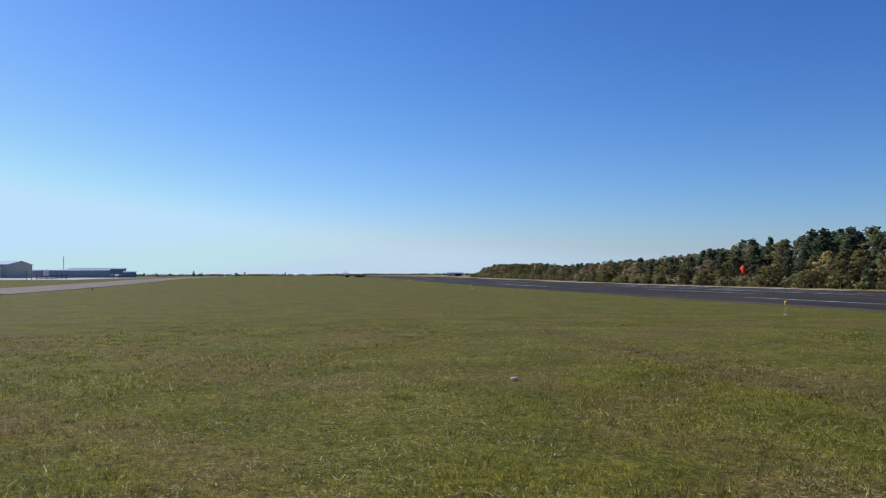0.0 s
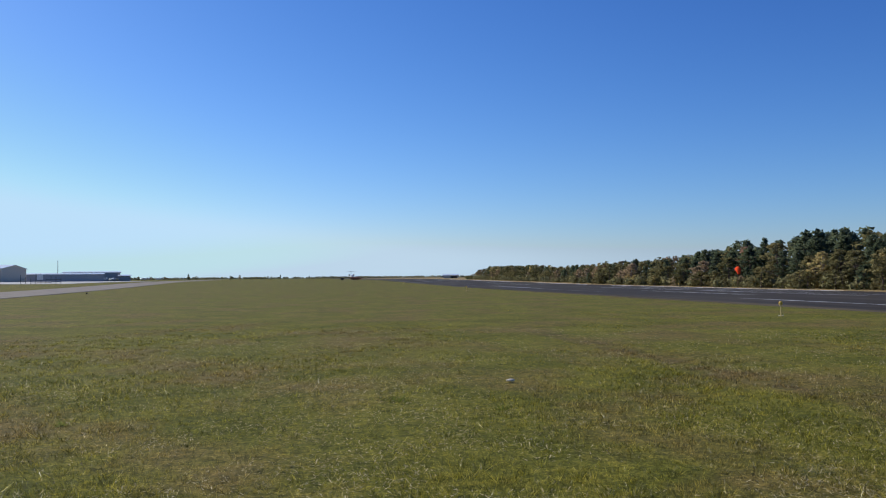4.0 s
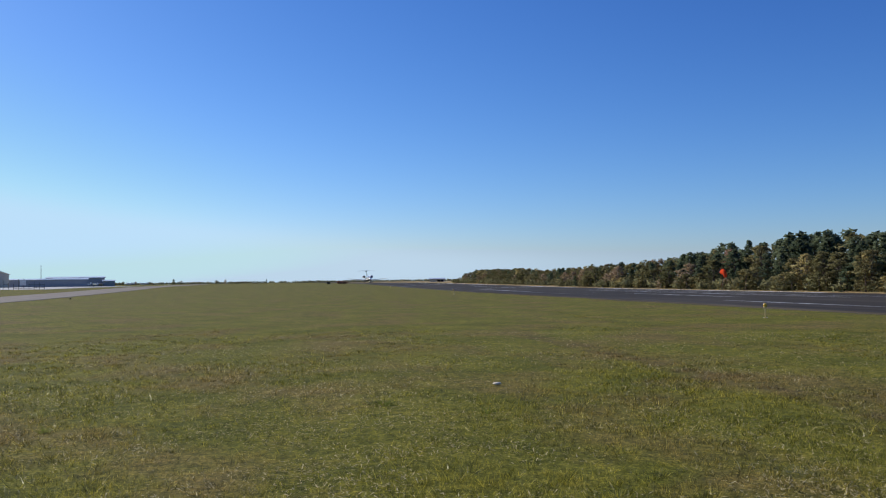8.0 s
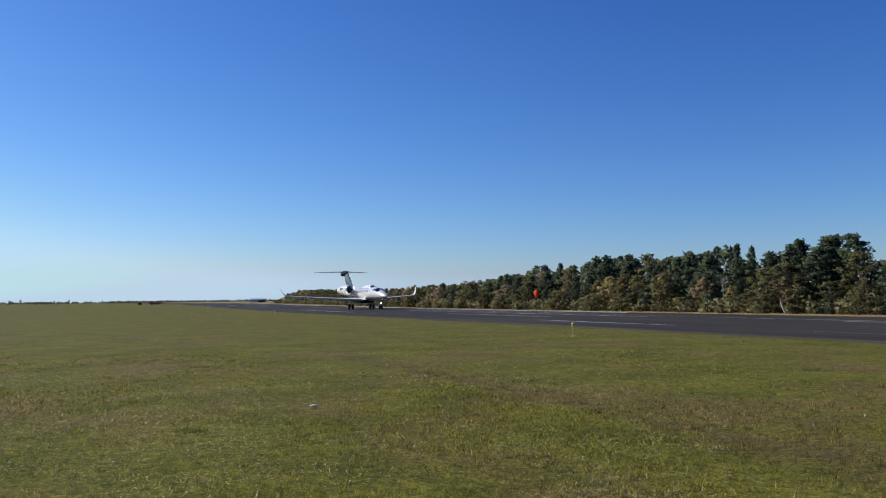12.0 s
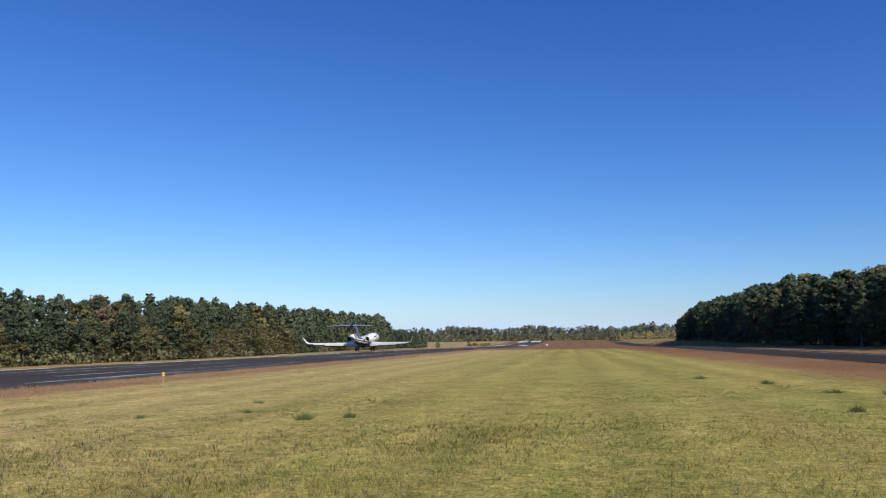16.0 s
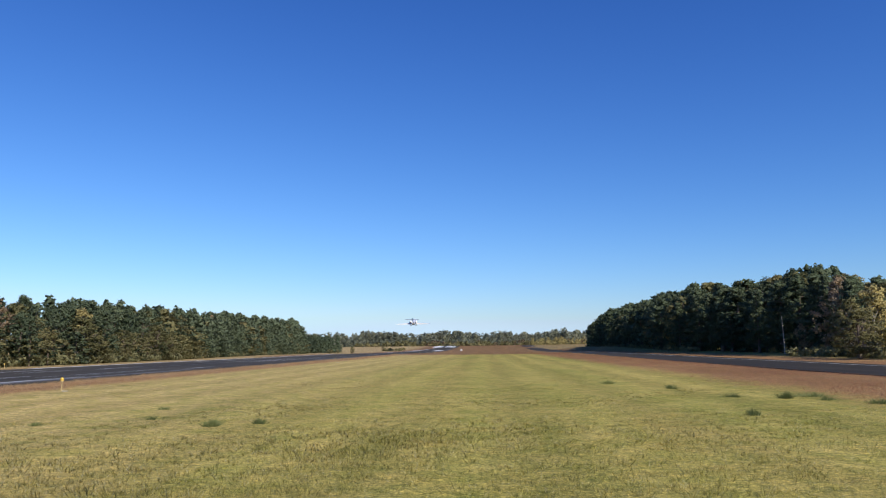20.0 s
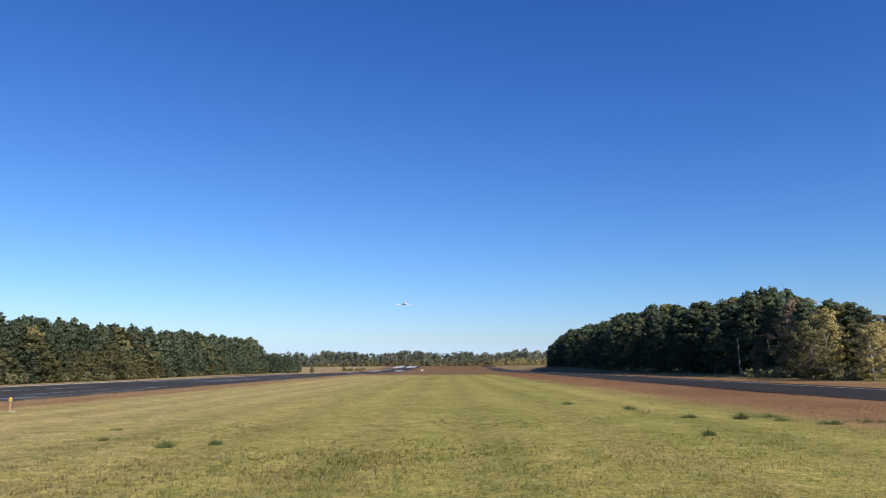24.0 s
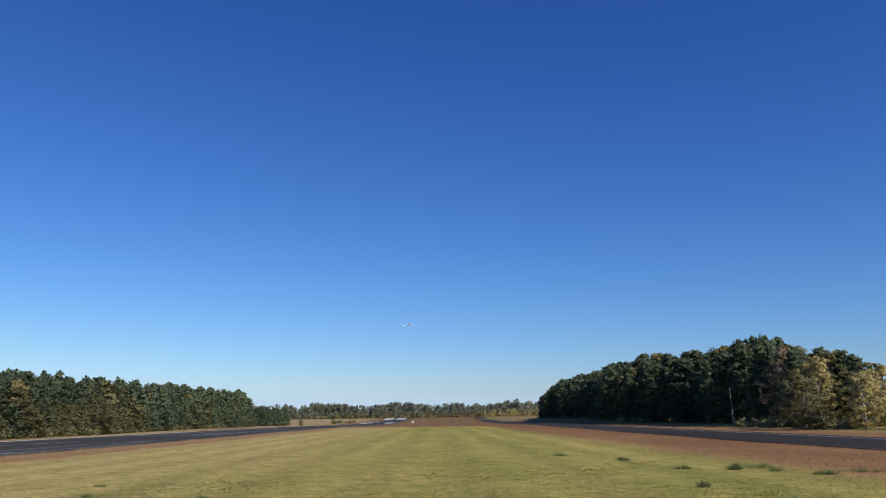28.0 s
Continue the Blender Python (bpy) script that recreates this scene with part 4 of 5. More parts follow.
    ob = tri_soup("broomsedge", blade_soup(rs, x, y, rs.uniform(0.05, 0.19, len(x)) * (0.4 + tufts(x, y, 1.1, 9)), rs.uniform(0.008, 0.02, len(x)), rs.uniform(0.3, 1.2, len(x))), M_BROOM_PALE)
    tagged(ob, "reddish broomsedge grass fringing the runway", "grass", kind="stuff")
    y = 10 + 190 * rs.uniform(0, 1, 84000) ** 1.3
    x = 19.2 - 9.5 * rs.beta(1.0, 1.7, 84000)
    ob = tri_soup("broomsedge", blade_soup(rs, x, y, rs.uniform(0.03, 0.11, len(x)) * (0.5 + tufts(x, y, 1.3, 8)), rs.uniform(0.008, 0.018, len(x)), rs.uniform(0.4, 1.6, len(x))), M_BROOM)
    tagged(ob, "reddish broomsedge strip beside the taxiway", "grass", kind="stuff")


M_WEED = foliage("weed_leaves", (0.125, 0.150, 0.055), (0.195, 0.225, 0.085), (0.285, 0.310, 0.120), 0.5)
M_PALEWEED = foliage("pale_weed", (0.240, 0.230, 0.080), (0.340, 0.320, 0.120), (0.460, 0.420, 0.180), 0.4)
M_SILVER = foliage("silver_blades", (0.16, 0.18, 0.09), (0.24, 0.26, 0.15), (0.36, 0.38, 0.25), 0.5)
M_FRESH = foliage("fresh_blades", (0.150, 0.180, 0.035), (0.230, 0.265, 0.060), (0.310, 0.340, 0.095), 0.5)


def weed(x, y, h, spread, count, material, label, seed):
    rs = np.random.RandomState(seed)
    count = int(count * 0.8)
    r = spread * rs.uniform(0, 1, count) ** 0.8
    a = rs.uniform(0, 6.283, count)
    lobe = 0.62 + 0.38 * np.sin(a * 2 + rs.uniform(0, 6.28)) * np.sin(a * 3 + rs.uniform(0, 6.28))
    bx, by = r * lobe * np.cos(a), r * lobe * np.sin(a)
    hh = h * rs.uniform(0.4, 1.1, count) * (1 - 0.35 * r / spread)
    side = rs.uniform(0, 6.283, count)
    w = rs.uniform(0.006, 0.014, count) * (0.4 if h < 0.1 else 1.0)
    base = np.stack([bx, by, 0 * bx - 0.02], -1)
    s = np.stack([np.cos(side) * w, np.sin(side) * w, 0 * w], -1)
    tip = base + np.stack([bx * 0.7 + rs.normal(0, 0.07, count), by * 0.7 + rs.normal(0, 0.07, count), hh], -1)
    ob = tri_soup("weed_clump", np.stack([base - s, base + s, tip], 1), material)
    ob.location = (x, y, land(x, y))
    return tagged(ob, label, "weed")


def weeds():
    dark = "dark green weed clump standing in the mown grass"
    weed(-5.85, 17.3, 0.22, 0.20, 420, M_WEED, dark, 1)
    weed(-4.95, 17.75, 0.18, 0.17, 300, M_WEED, dark, 2)
    weed(8.9, 24.8, 0.28, 0.26, 420, M_WEED, dark, 3)
    weed(7.6, 25.6, 0.20, 0.34, 320, M_WEED, dark, 4)
    weed(9.7, 24.0, 0.18, 0.25, 240, M_WEED, dark, 5)
    weed(6.1, 19.3, 0.22, 0.2, 240, M_WEED, dark, 6)
    weed(10.6, 22.6, 0.20, 0.4, 360, M_WEED, dark, 7)
    weed(5.2, 35.0, 0.22, 0.4, 260, M_WEED, dark, 8)
    weed(6.9, 31.0, 0.22, 0.3, 240, M_WEED, dark, 9)
    weed(-14.6, 15.6, 0.18, 0.34, 260, M_WEED, dark, 10)
    weed(-8.8, 22.0, 0.15, 0.2, 160, M_WEED, dark, 11)
    weed(-9.9, 17.6, 0.14, 0.16, 160, M_WEED, dark, 12)
    weed(-7.9, 19.0, 0.14, 0.16, 140, M_WEED, dark, 13)
    weed(-13.5, -12.4, 0.12, 0.5, 300, M_WEED, dark, 14)
    weed(-18.0, -13.6, 0.16, 0.3, 200, M_WEED, dark, 15)
    weed(10.0, 25.6, 0.22, 0.9, 420, M_WEED, dark, 19)
    weed(12.0, 23.4, 0.16, 0.8, 300, M_WEED, dark, 20)
    fresh = "bright green clump of long fresh grass"
    weed(-1.16, -10.4, 0.13, 0.26, 170, M_FRESH, fresh, 16)
    weed(-2.3, -9.5, 0.12, 0.10, 40, M_FRESH, fresh, 17)
    weed(2.6, -9.6, 0.12, 0.07, 30, M_FRESH, fresh, 18)
    dry = "patch of dry straw-coloured cut grass"
    weed(-4.5, 9.4, 0.035, 0.34, 600, M_STRAW, dry, 21)
    weed(0.31, 10.0, 0.03, 0.22, 360, M_STRAW, dry, 22)
    weed(-3.5, -6.7, 0.035, 0.22, 300, M_STRAW, dry, 23)
    weed(-4.0, -6.15, 0.06, 0.32, 420, M_SILVER, "pale silvery green grass clump", 24)
    rs = random.Random(8)
    for i in range(36):
        a, r = radians(rs.uniform(150, 212)), rs.uniform(6.0, 17)
        m = rs.choice((M_STRAW, M_SILVER, M_FRESH))
        weed(-math.sin(a) * r, math.cos(a) * r, rs.uniform(0.03, 0.06), rs.uniform(0.05, 0.16), 70, m,
             {M_STRAW: dry, M_SILVER: "pale silvery green grass clump", M_FRESH: fresh}[m], 140 + i)
    rs = random.Random(3)
    for i in range(70):
        a, r = radians(rs.uniform(-32, 75)), rs.uniform(7.5, 28)
        pale = rs.random() < 0.4
        weed(-math.sin(a) * r, math.cos(a) * r, rs.uniform(0.04, 0.09), rs.uniform(0.04, 0.10), 44, M_PALEWEED if pale else M_WEED,
             "small pale yellow weed in dry grass" if pale else "small dark weed rosette in dry grass", 40 + i)
    # pale stone in the grass
    bm = bmesh.new()
    bmesh.ops.create_icosphere(bm, subdivisions=2, radius=0.045)
    for v in bm.verts:
        v.co *= 1 + 0.3 * noise.noise(v.co * 14)
        v.co.x *= 1.5
        v.co.z *= 0.5
    st = part("stone", bm, painted("pale_stone", (0.72, 0.63, 0.48), 0.9, vary=0.2, scale=20), None, "", True, pose(-2.99, -11.8, land(-3, -11.8) + 0.045))
    tagged(st, "small pale stone lying in the grass", "stone")


# ---- runway furniture ----
def lathe(profile, n=14, bm=None):
    return loft([ring((0, 0, z), (1, 0, 0), (0, 1, 0), max(r, 0.0005), max(r, 0.0005), n) for r, z in profile], True, bm)


M_LAMPGOLD = painted("amber_lens", (0.62, 0.40, 0.06), 0.25)
M_CREAM = painted("cream_paint", (0.66, 0.50, 0.22), 0.55)
M_PLATE = painted("concrete_pad", (0.55, 0.52, 0.46), 0.9, vary=0.2, scale=8)
M_ORANGE = painted("orange_cloth", (0.80, 0.075, 0.020), 0.8, vary=0.2)
M_STEEL = painted("galvanised_steel", (0.35, 0.36, 0.37), 0.5, 0.4)
M_BLACK = painted("black_rubber", (0.015, 0.015, 0.016), 0.7)


def runway_lamp():
    lamp = empty("runway_edge_lamp")
    part("stem", lathe([(0.045, -0.02), (0.045, 0.03), (0.017, 0.04), (0.015, 0.38), (0.030, 0.39)], 12), M_CREAM, lamp, "cream painted steel stem", True)
    part("collar", lathe([(0.045, 0.39), (0.068, 0.40), (0.068, 0.42), (0.055, 0.43)], 16), M_CREAM, lamp, "", True)
    part("lens", lathe([(0.055, 0.43), (0.072, 0.45), (0.076, 0.48), (0.064, 0.52), (0.040, 0.55), (0.008, 0.56)], 16), M_LAMPGOLD, lamp, "amber glass dome", True)
    part("pad", box(0.16, -0.09, -0.03, 0.34, 0.09, 0.02, 0.01), M_PLATE, lamp, "small concrete pad")
    return tagged(lamp, "amber runway edge lamp on a cream stem", "runway lamp", "runway edge lamps")


def lamps():
    first = runway_lamp()
    for k in (-4, -3, -2, -1, 1, 2, 3, 4, 5, 6):
        x, y = -17.4, 32.5 + 60 * k
        copy_thing(first, pose(x, y, land(x, y), 0, 0, 20 if y > 0 else -122))
    for x, y in ((-46.4, -95), (-46.4, -35), (-48.6, 26.5), (-48.6, 79.0), (-48.6, 136), (-48.6, 195)):
        copy_thing(first, pose(x, y, land(x, y) - 0.08, 0, 0, 70))
    first.matrix_basis = pose(-17.4, 32.5, land(-17.4, 32.5), 0, 0, -35)


M_SHED_POLE = painted("dark_steel", (0.06, 0.06, 0.06), 0.6, 0.3)


def windsock():
    sock = empty("windsock")
    part("pole", tube([(0, 0, -0.05), (0, 0, 2.5)], [0.03, 0.022], 10), M_SHED_POLE, sock, "dark steel pole", True)
    bm = loft([ring((0, 0, 0), (1, 0, 0), (0, 0, 1), 0.37, 0.37, 18), ring((0, 0.04, 0), (1, 0, 0), (0, 0, 1), 0.37, 0.37, 18)], False)
    part("hoop", bm, M_STEEL, sock, "", True, pose(0, -0.05, 2.25))
    rings = []
    for i, (y, z, r) in enumerate([(0, 0, 0.36), (0.3, -0.04, 0.34), (0.55, -0.16, 0.30), (0.75, -0.38, 0.25), (0.82, -0.62, 0.19)]):
        rings.append(ring((0, y, z), (1, 0, 0), (0, 0.3 + 0.15 * i, 1 - 0.2 * i), r, r * 0.9, 16))
    cloth = part("sock", loft(rings, False), M_ORANGE, sock, "faded orange cloth sleeve", True, pose(0, 0, 2.25))
    sock.matrix_basis = pose(-48.6, -84.7, land(-48.6, -84.7) - 0.1, 0, 0, -25) @ Matrix.Diagonal((0.85, 0.85, 1.0, 1.0))
    tagged(sock, "orange windsock on a short pole beside the runway", "windsock")
    return cloth


def pole():
    bm = tube([(0, 0, -0.2), (-0.05, 0, 2.4), (-0.14, 0, 5.0)], [0.07, 0.064, 0.055], 12)
    ob = part("utility_pole", bm, painted("weathered_wood", (0.42, 0.37, 0.31), 0.9, vary=0.25, scale=6), None, "", True, pose(40.5, 111, land(40.5, 111)))
    tagged(ob, "bare weathered wooden utility pole before the pines", "utility pole")


# ---- buildings in the distance ----
M_SHED = Nodes("blue_grey_sheet", 0.5)
_p = M_SHED.node("TexCoord").outputs["Object"]
_w = M_SHED.node("TexWave", wave_type="BANDS", bands_direction="X")
M_SHED.put(_w.inputs["Vector"], _p)
_w.inputs["Scale"].default_value = 1.6
M_SHED.color(M_SHED.ramp(_w.outputs[1], [(0.2, (0.26, 0.265, 0.275)), (0.8, (0.33, 0.335, 0.345))]))
M_SHED = M_SHED.m
M_PALEWALL = painted("beige_sheet", (0.46, 0.41, 0.33), 0.6)
M_DOORWHITE = painted("white_door_sheet", (0.80, 0.76, 0.72), 0.6)
M_ROOF = painted("pale_metal_roof", (0.62, 0.65, 0.68), 0.35, 0.3)
# near-black sheet colour that paints the shade inside a shed opening
M_OPENING_SHADE = painted("opening_shade", (0.02, 0.02, 0.025), 0.8)
M_CONC = painted("apron_concrete", (0.50, 0.49, 0.46), 0.9, vary=0.15, scale=0.2)


def gabled(name, length, depth, eave, ridge, wall_m, roof_m, doors, label, m, category="hangar"):
    """A sheet-metal shed, long side along local x, front at y=0."""
    ob = empty(name)
    bm = bmesh.new()
    prof = [(0, 0), (depth, 0), (depth, eave), (depth / 2, ridge), (0, eave)]
    ends = [[bm.verts.new((x, y, z - (0.5 if z == 0 else 0))) for y, z in prof] for x in (0, length)]
    bm.faces.new(ends[0]); bm.faces.new(ends[1][::-1])
    for i in range(5):
        j = (i + 1) % 5
        bm.faces.new((ends[0][i], ends[0][j], ends[1][j], ends[1][i]))
    part("wall", bm, wall_m, ob)
    for k, (ya, yb) in enumerate(((-0.4, depth / 2), (depth / 2, depth + 0.4))):
        za, zb = (eave - 0.1, ridge + 0.06) if k == 0 else (ridge + 0.06, eave - 0.1)
        bm = bmesh.new()
        v = [bm.verts.new(p) for p in ((-0.4, ya, za), (length + 0.4, ya, za), (length + 0.4, yb, zb), (-0.4, yb, zb))]
        w = [bm.verts.new(q.co + Vector((0, 0, 0.12))) for q in v]
        bm.faces.new(v); bm.faces.new(w[::-1])
        for i in range(4):
            j = (i + 1) % 4
            bm.faces.new((v[i], v[j], w[j], w[i]))
        part("roof", bm, roof_m, ob, "pale metal roof")
    part("gutter", box(-0.4, -0.52, eave - 0.2, length + 0.4, -0.4, eave - 0.05), roof_m, ob)
    for x0, x1, h, dm in doors:
        d = part("door", box(x0, -0.06, -0.3, x1, -0.004, h), dm, ob)
        n = max(2, int((x1 - x0) / 2.5))
        for i in range(1, n):
            xx = x0 + (x1 - x0) * i / n
            part("seam", box(xx - 0.04, -0.09, 0, xx + 0.04, -0.06, h), wall_m, d)
    ob.matrix_basis = m
    return tagged(ob, label, category)


def facing(az, dist, turn=0.0, lift=0.0):
    a = radians(az)
    x, y = -math.sin(a) * dist, math.cos(a) * dist
    return pose(x, y, land(x, y) + lift, 0, 0, az + turn)


def parked_plane():
    ob = empty("parked_aircraft")
    white = painted("white_gelcoat", (0.75, 0.75, 0.74), 0.3)
    part("fuselage", loft([ring((0, y, z), (1, 0, 0), (0, 0, 1), r, r * 1.1, 12) for y, z, r in ((3.6, 1.1, 0.1), (3.2, 1.15, 0.45), (1.5, 1.3, 0.58), (0, 1.3, 0.55), (-2.5, 1.3, 0.25), (-3.9, 1.4, 0.1))]), white, ob, "", True)
    part("wing", box(-5.2, 0.1, 1.95, 5.2, 1.6, 2.08, 0.04), white, ob)
    part("tailplane", box(-1.7, -3.9, 1.35, 1.7, -3.1, 1.42, 0.02), white, ob)
    part("fin", box(-0.05, -4.0, 1.4, 0.05, -3.1, 2.6, 0.02), white, ob)
    for x, y in ((-1.1, 0.3), (1.1, 0.3), (0, 2.7)):
        part("wheel", tube([(x - 0.08, y, 0.22), (x + 0.08, y, 0.22)], [0.22, 0.22], 12), M_BLACK, ob)
        part("strut", tube([(x, y, 0.22), (x * 0.3, y, 1.0)], [0.05, 0.05], 6), white, ob)
    return tagged(ob, "small white light aircraft parked by the hangars", "aircraft", "parked light aircraft")


def airfield_buildings():
    first_hangar = gabled("hangar", 30, 22, 4.9, 6.1, M_PALEWALL, M_ROOF, [(3, 9, 3.4, M_SHED), (24.0, 27.8, 4.0, M_DOORWHITE)], "beige metal hangar with a tall white door", facing(-160.5, 318, -22) @ pose(-30, 0, 0), "hangar")
    annex = part("annex", box(6, -6, -0.3, 23.6, -0.55, 3.7, 0.02), M_SHED, first_hangar, "low grey lean-to annex")
    part("annex_roof", box(5.7, -6.4, 3.71, 23.9, -0.55, 3.98, 0.02), M_ROOF, annex, "pale metal lean-to roof")
    part("annex_door", box(9, -6.06, -0.2, 13, -6.01, 2.6), M_PALEWALL, annex, "beige sliding door")
    gabled("hangar", 28.7, 14, 3.1, 3.35, M_SHED, M_ROOF, [(2 + 6 * i, 7 + 6 * i, 2.7, M_SHED) for i in range(3)], "long low blue-grey row hangar with a white roof", facing(-166.44, 350) @ pose(-28.7, 0, 0), "hangar")
    gabled("hangar", 24, 24, 4.1, 4.5, M_SHED, M_ROOF, [(3, 20, 3.5, M_SHED)], "large blue-grey metal hangar", facing(-167.47, 395) @ pose(-24, 0, 0), "hangar")
    gabled("shed", 5, 6, 2.5, 2.8, M_SHED, M_ROOF, [(1.2, 3.8, 1.9, M_SHED)], "small blue-grey shed beside the hangars", facing(-168.1, 390) @ pose(-5, 0, 0), "shed")
    gabled("storage_shed", 9.4, 7, 2.9, 3.3, M_PALEWALL, M_ROOF, [(4.6, 8.6, 2.3, M_OPENING_SHADE)], "white shed beyond the runway, its shaded opening a painted panel", facing(169.35, 500, 0, -1.1) @ pose(-9.4, 0, 0), "shed")
    bm = tube([(0, 0, -0.3), (0, 0, 9.0)], [0.16, 0.10], 8)
    ob = part("mast", bm, M_STEEL, None, "", True, facing(-163.7, 372))
    tagged(ob, "tall grey mast behind the hangars", "mast")
    # apron slab before the hangars
    ap = strip("apron", lambda y: 64.0, lambda y: 150.0, [-345, -320, -295, -270, -245, -222], lambda x, y: land(x, y) + 0.06, M_CONC, (0, 0.25, 0.5, 0.75, 1.0))
    tagged(ap, "pale concrete apron before the hangars", "apron", kind="structure")
    # low pipe barrier and sign posts
    fence = empty("pipe_barrier")
    wood = painted("dark_post", (0.10, 0.09, 0.08), 0.8)
    for i in range(9):
        hgt = (2.2, 1.6, 1.3, 2.5, 2.5, 1.3, 1.9, 1.7, 1.3)[i]
        part("post", tube([(i * 0.85, 0, -0.3), (i * 0.85, 0, hgt)], [0.045, 0.04], 8), wood, fence)
    for x0, x1, z in ((0, 0.9, 0.6), (0, 0.9, 1.2), (1.7, 5.1, 0.35), (4.2, 6.8, 1.1), (5.1, 6.8, 0.5)):
        part("rail", tube([(x0, 0, z), (x1, 0, z)], [0.05, 0.05], 6), wood, fence)
    part("board", box(2.75, -0.06, 1.0, 3.75, -0.045, 2.3, 0.005), M_DOORWHITE, fence, "blank pale notice board")
    fence.matrix_basis = facing(-163.9, 235) @ pose(-9.5, 0, 0) @ Matrix.Diagonal((1.4, 1.0, 1.15, 1.0))
    tagged(fence, "dark post and rail barrier beside the old taxiway", "barrier")
    first = parked_plane()
    for az, d, r in ((-166.9, 388, 20), (-167.3, 392, 100), (-169.0, 480, 80), (-169.9, 520, 95)):
        copy_thing(first, facing(az, d) @ pose(0, 0, 0.02, 0, 0, r) @ Matrix.Scale(0.7, 4))
    first.matrix_basis = facing(-166.3, 380) @ pose(0, 0, 0.02, 0, 0, 60) @ Matrix.Scale(0.7, 4)
    # marker and electrical box in the field
    m = part("field_marker", box(-0.08, -0.07, -0.05, 0.08, 0.07, 0.15, 0.02), M_BLACK, None, "", False, pose(24.6, -95, land(24.6, -95)))
    tagged(m, "small black marker box in the grass", "marker")
    m = part("utility_box", box(-0.6, -0.4, -0.1, 0.6, 0.4, 0.75, 0.03), M_BLACK, None, "", False, facing(177.66, 290))
    tagged(m, "dark utility box on the grass rise", "utility box")
    rs = np.random.RandomState(30)
    cs = [(rs.uniform(-1.8, 1.8), rs.uniform(-1, 1), rs.uniform(0.2, 0.8)) for i in range(24)]
    b = tri_soup("brush_mound", leaves(rs, cs, [0.5] * 24, 1500, 0.25), M_RUST)
    b.matrix_basis = facing(176.74, 285)
    tagged(b, "rounded russet brush mound in the grass", "bush")
    s = part("distance_sign", box(-0.5, -0.1, -0.05, 0.5, 0.1, 0.9, 0.03), painted("white_sign", (0.8, 0.8, 0.78), 0.5), None, "", False, pose(-13.4, 450, land(-13.4, 450)))
    tagged(s, "blank white runway distance board", "sign")


# ---- the business jet ----
def jet_paint(name):
    """White over navy, parted by black, gold and white lines that sweep up to the tail."""
    n = Nodes(name, 0.22)
    n.bsdf.inputs["Coat Weight"].default_value = 0.6
    n.bsdf.inputs["Coat Roughness"].default_value = 0.08
    x, y, z = n.xyz(n.node("TexCoord").outputs["Object"])
    navy, white, gold, black = (0.007, 0.010, 0.023), (0.86, 0.83, 0.76), (0.40, 0.27, 0.11), (0.010, 0.011, 0.014)

    def band(c, v, lo, hi, colour):
        return n.mix(n.math("MULTIPLY", n.math("LESS_THAN", v, hi), n.math("GREATER_THAN", v, lo)), c, colour)

    # lines across the fin and down to the engines
    b = n.math("MULTIPLY_ADD", y, 0.41, z)
    c = n.mix(n.math("LESS_THAN", b, 0.78), white, navy)
    c = band(c, b, 0.66, 0.78, white)
    c = band(c, b, 0.44, 0.66, gold)
    c = band(c, b, 0.30, 0.39, white)
    fin_top = n.math("MULTIPLY", n.math("LESS_THAN", y, -3.7), n.math("GREATER_THAN", b, 0.78))
    c = n.mix(fin_top, c, navy)
    # lines along the body
    u = n.math("MAXIMUM", n.math("MULTIPLY_ADD", y, -1.0, 6.0), 0.0)
    line = n.math("MULTIPLY_ADD", n.math("MULTIPLY", u, u), 0.0082, 1.15)
    s = n.math("SUBTRACT", z, line)
    r = n.math("DIVIDE", s, n.math("MULTIPLY_ADD", u, 0.032, 0.26))
    c = n.mix(n.math("LESS_THAN", r, 1.08), c, black)
    c = band(c, r, 0.76, 0.90, white)
    c = band(c, r, 0.56, 0.76, gold)
    c = band(c, r, 0.42, 0.56, white)
    c = n.mix(n.math("LESS_THAN", s, 0.0), c, white)
    low = n.math("MULTIPLY_ADD", u, 0.022, -0.36)
    c = n.mix(n.math("LESS_THAN", s, low), c, navy)
    front = n.math("MULTIPLY", n.math("GREATER_THAN", y, 7.6), n.math("GREATER_THAN", z, 1.42))
    c = n.mix(front, c, white)
    grime = n.noise(n.node("TexCoord").outputs["Object"], 1.3, 4)
    n.color(n.mix(1.0, c, n.ramp(grime, [(0.3, 0.92), (0.7, 1.0)]), "MULTIPLY"))
    return n.m


M_JET = jet_paint("jet_livery")
M_JETWHITE = painted("jet_white", (0.86, 0.83, 0.75), 0.28, vary=0.03)
M_TAILGREY = painted("tail_blue_grey", (0.22, 0.23, 0.26), 0.3, vary=0.05)
M_BRIGHT = painted("polished_edge", (0.75, 0.75, 0.76), 0.12, 1.0, vary=0.04)
M_NAVY = painted("jet_navy", (0.006, 0.009, 0.022), 0.25)
M_GLASS = painted("dark_cockpit_glass", (0.008, 0.009, 0.011), 0.06)
M_ENGINE = painted("engine_dark", (0.03, 0.03, 0.032), 0.45, 0.6)
M_TYRE = painted("tyre_rubber", (0.018, 0.018, 0.018), 0.85)
M_STRUT = painted("gear_strut", (0.26, 0.265, 0.27), 0.4, 0.5)


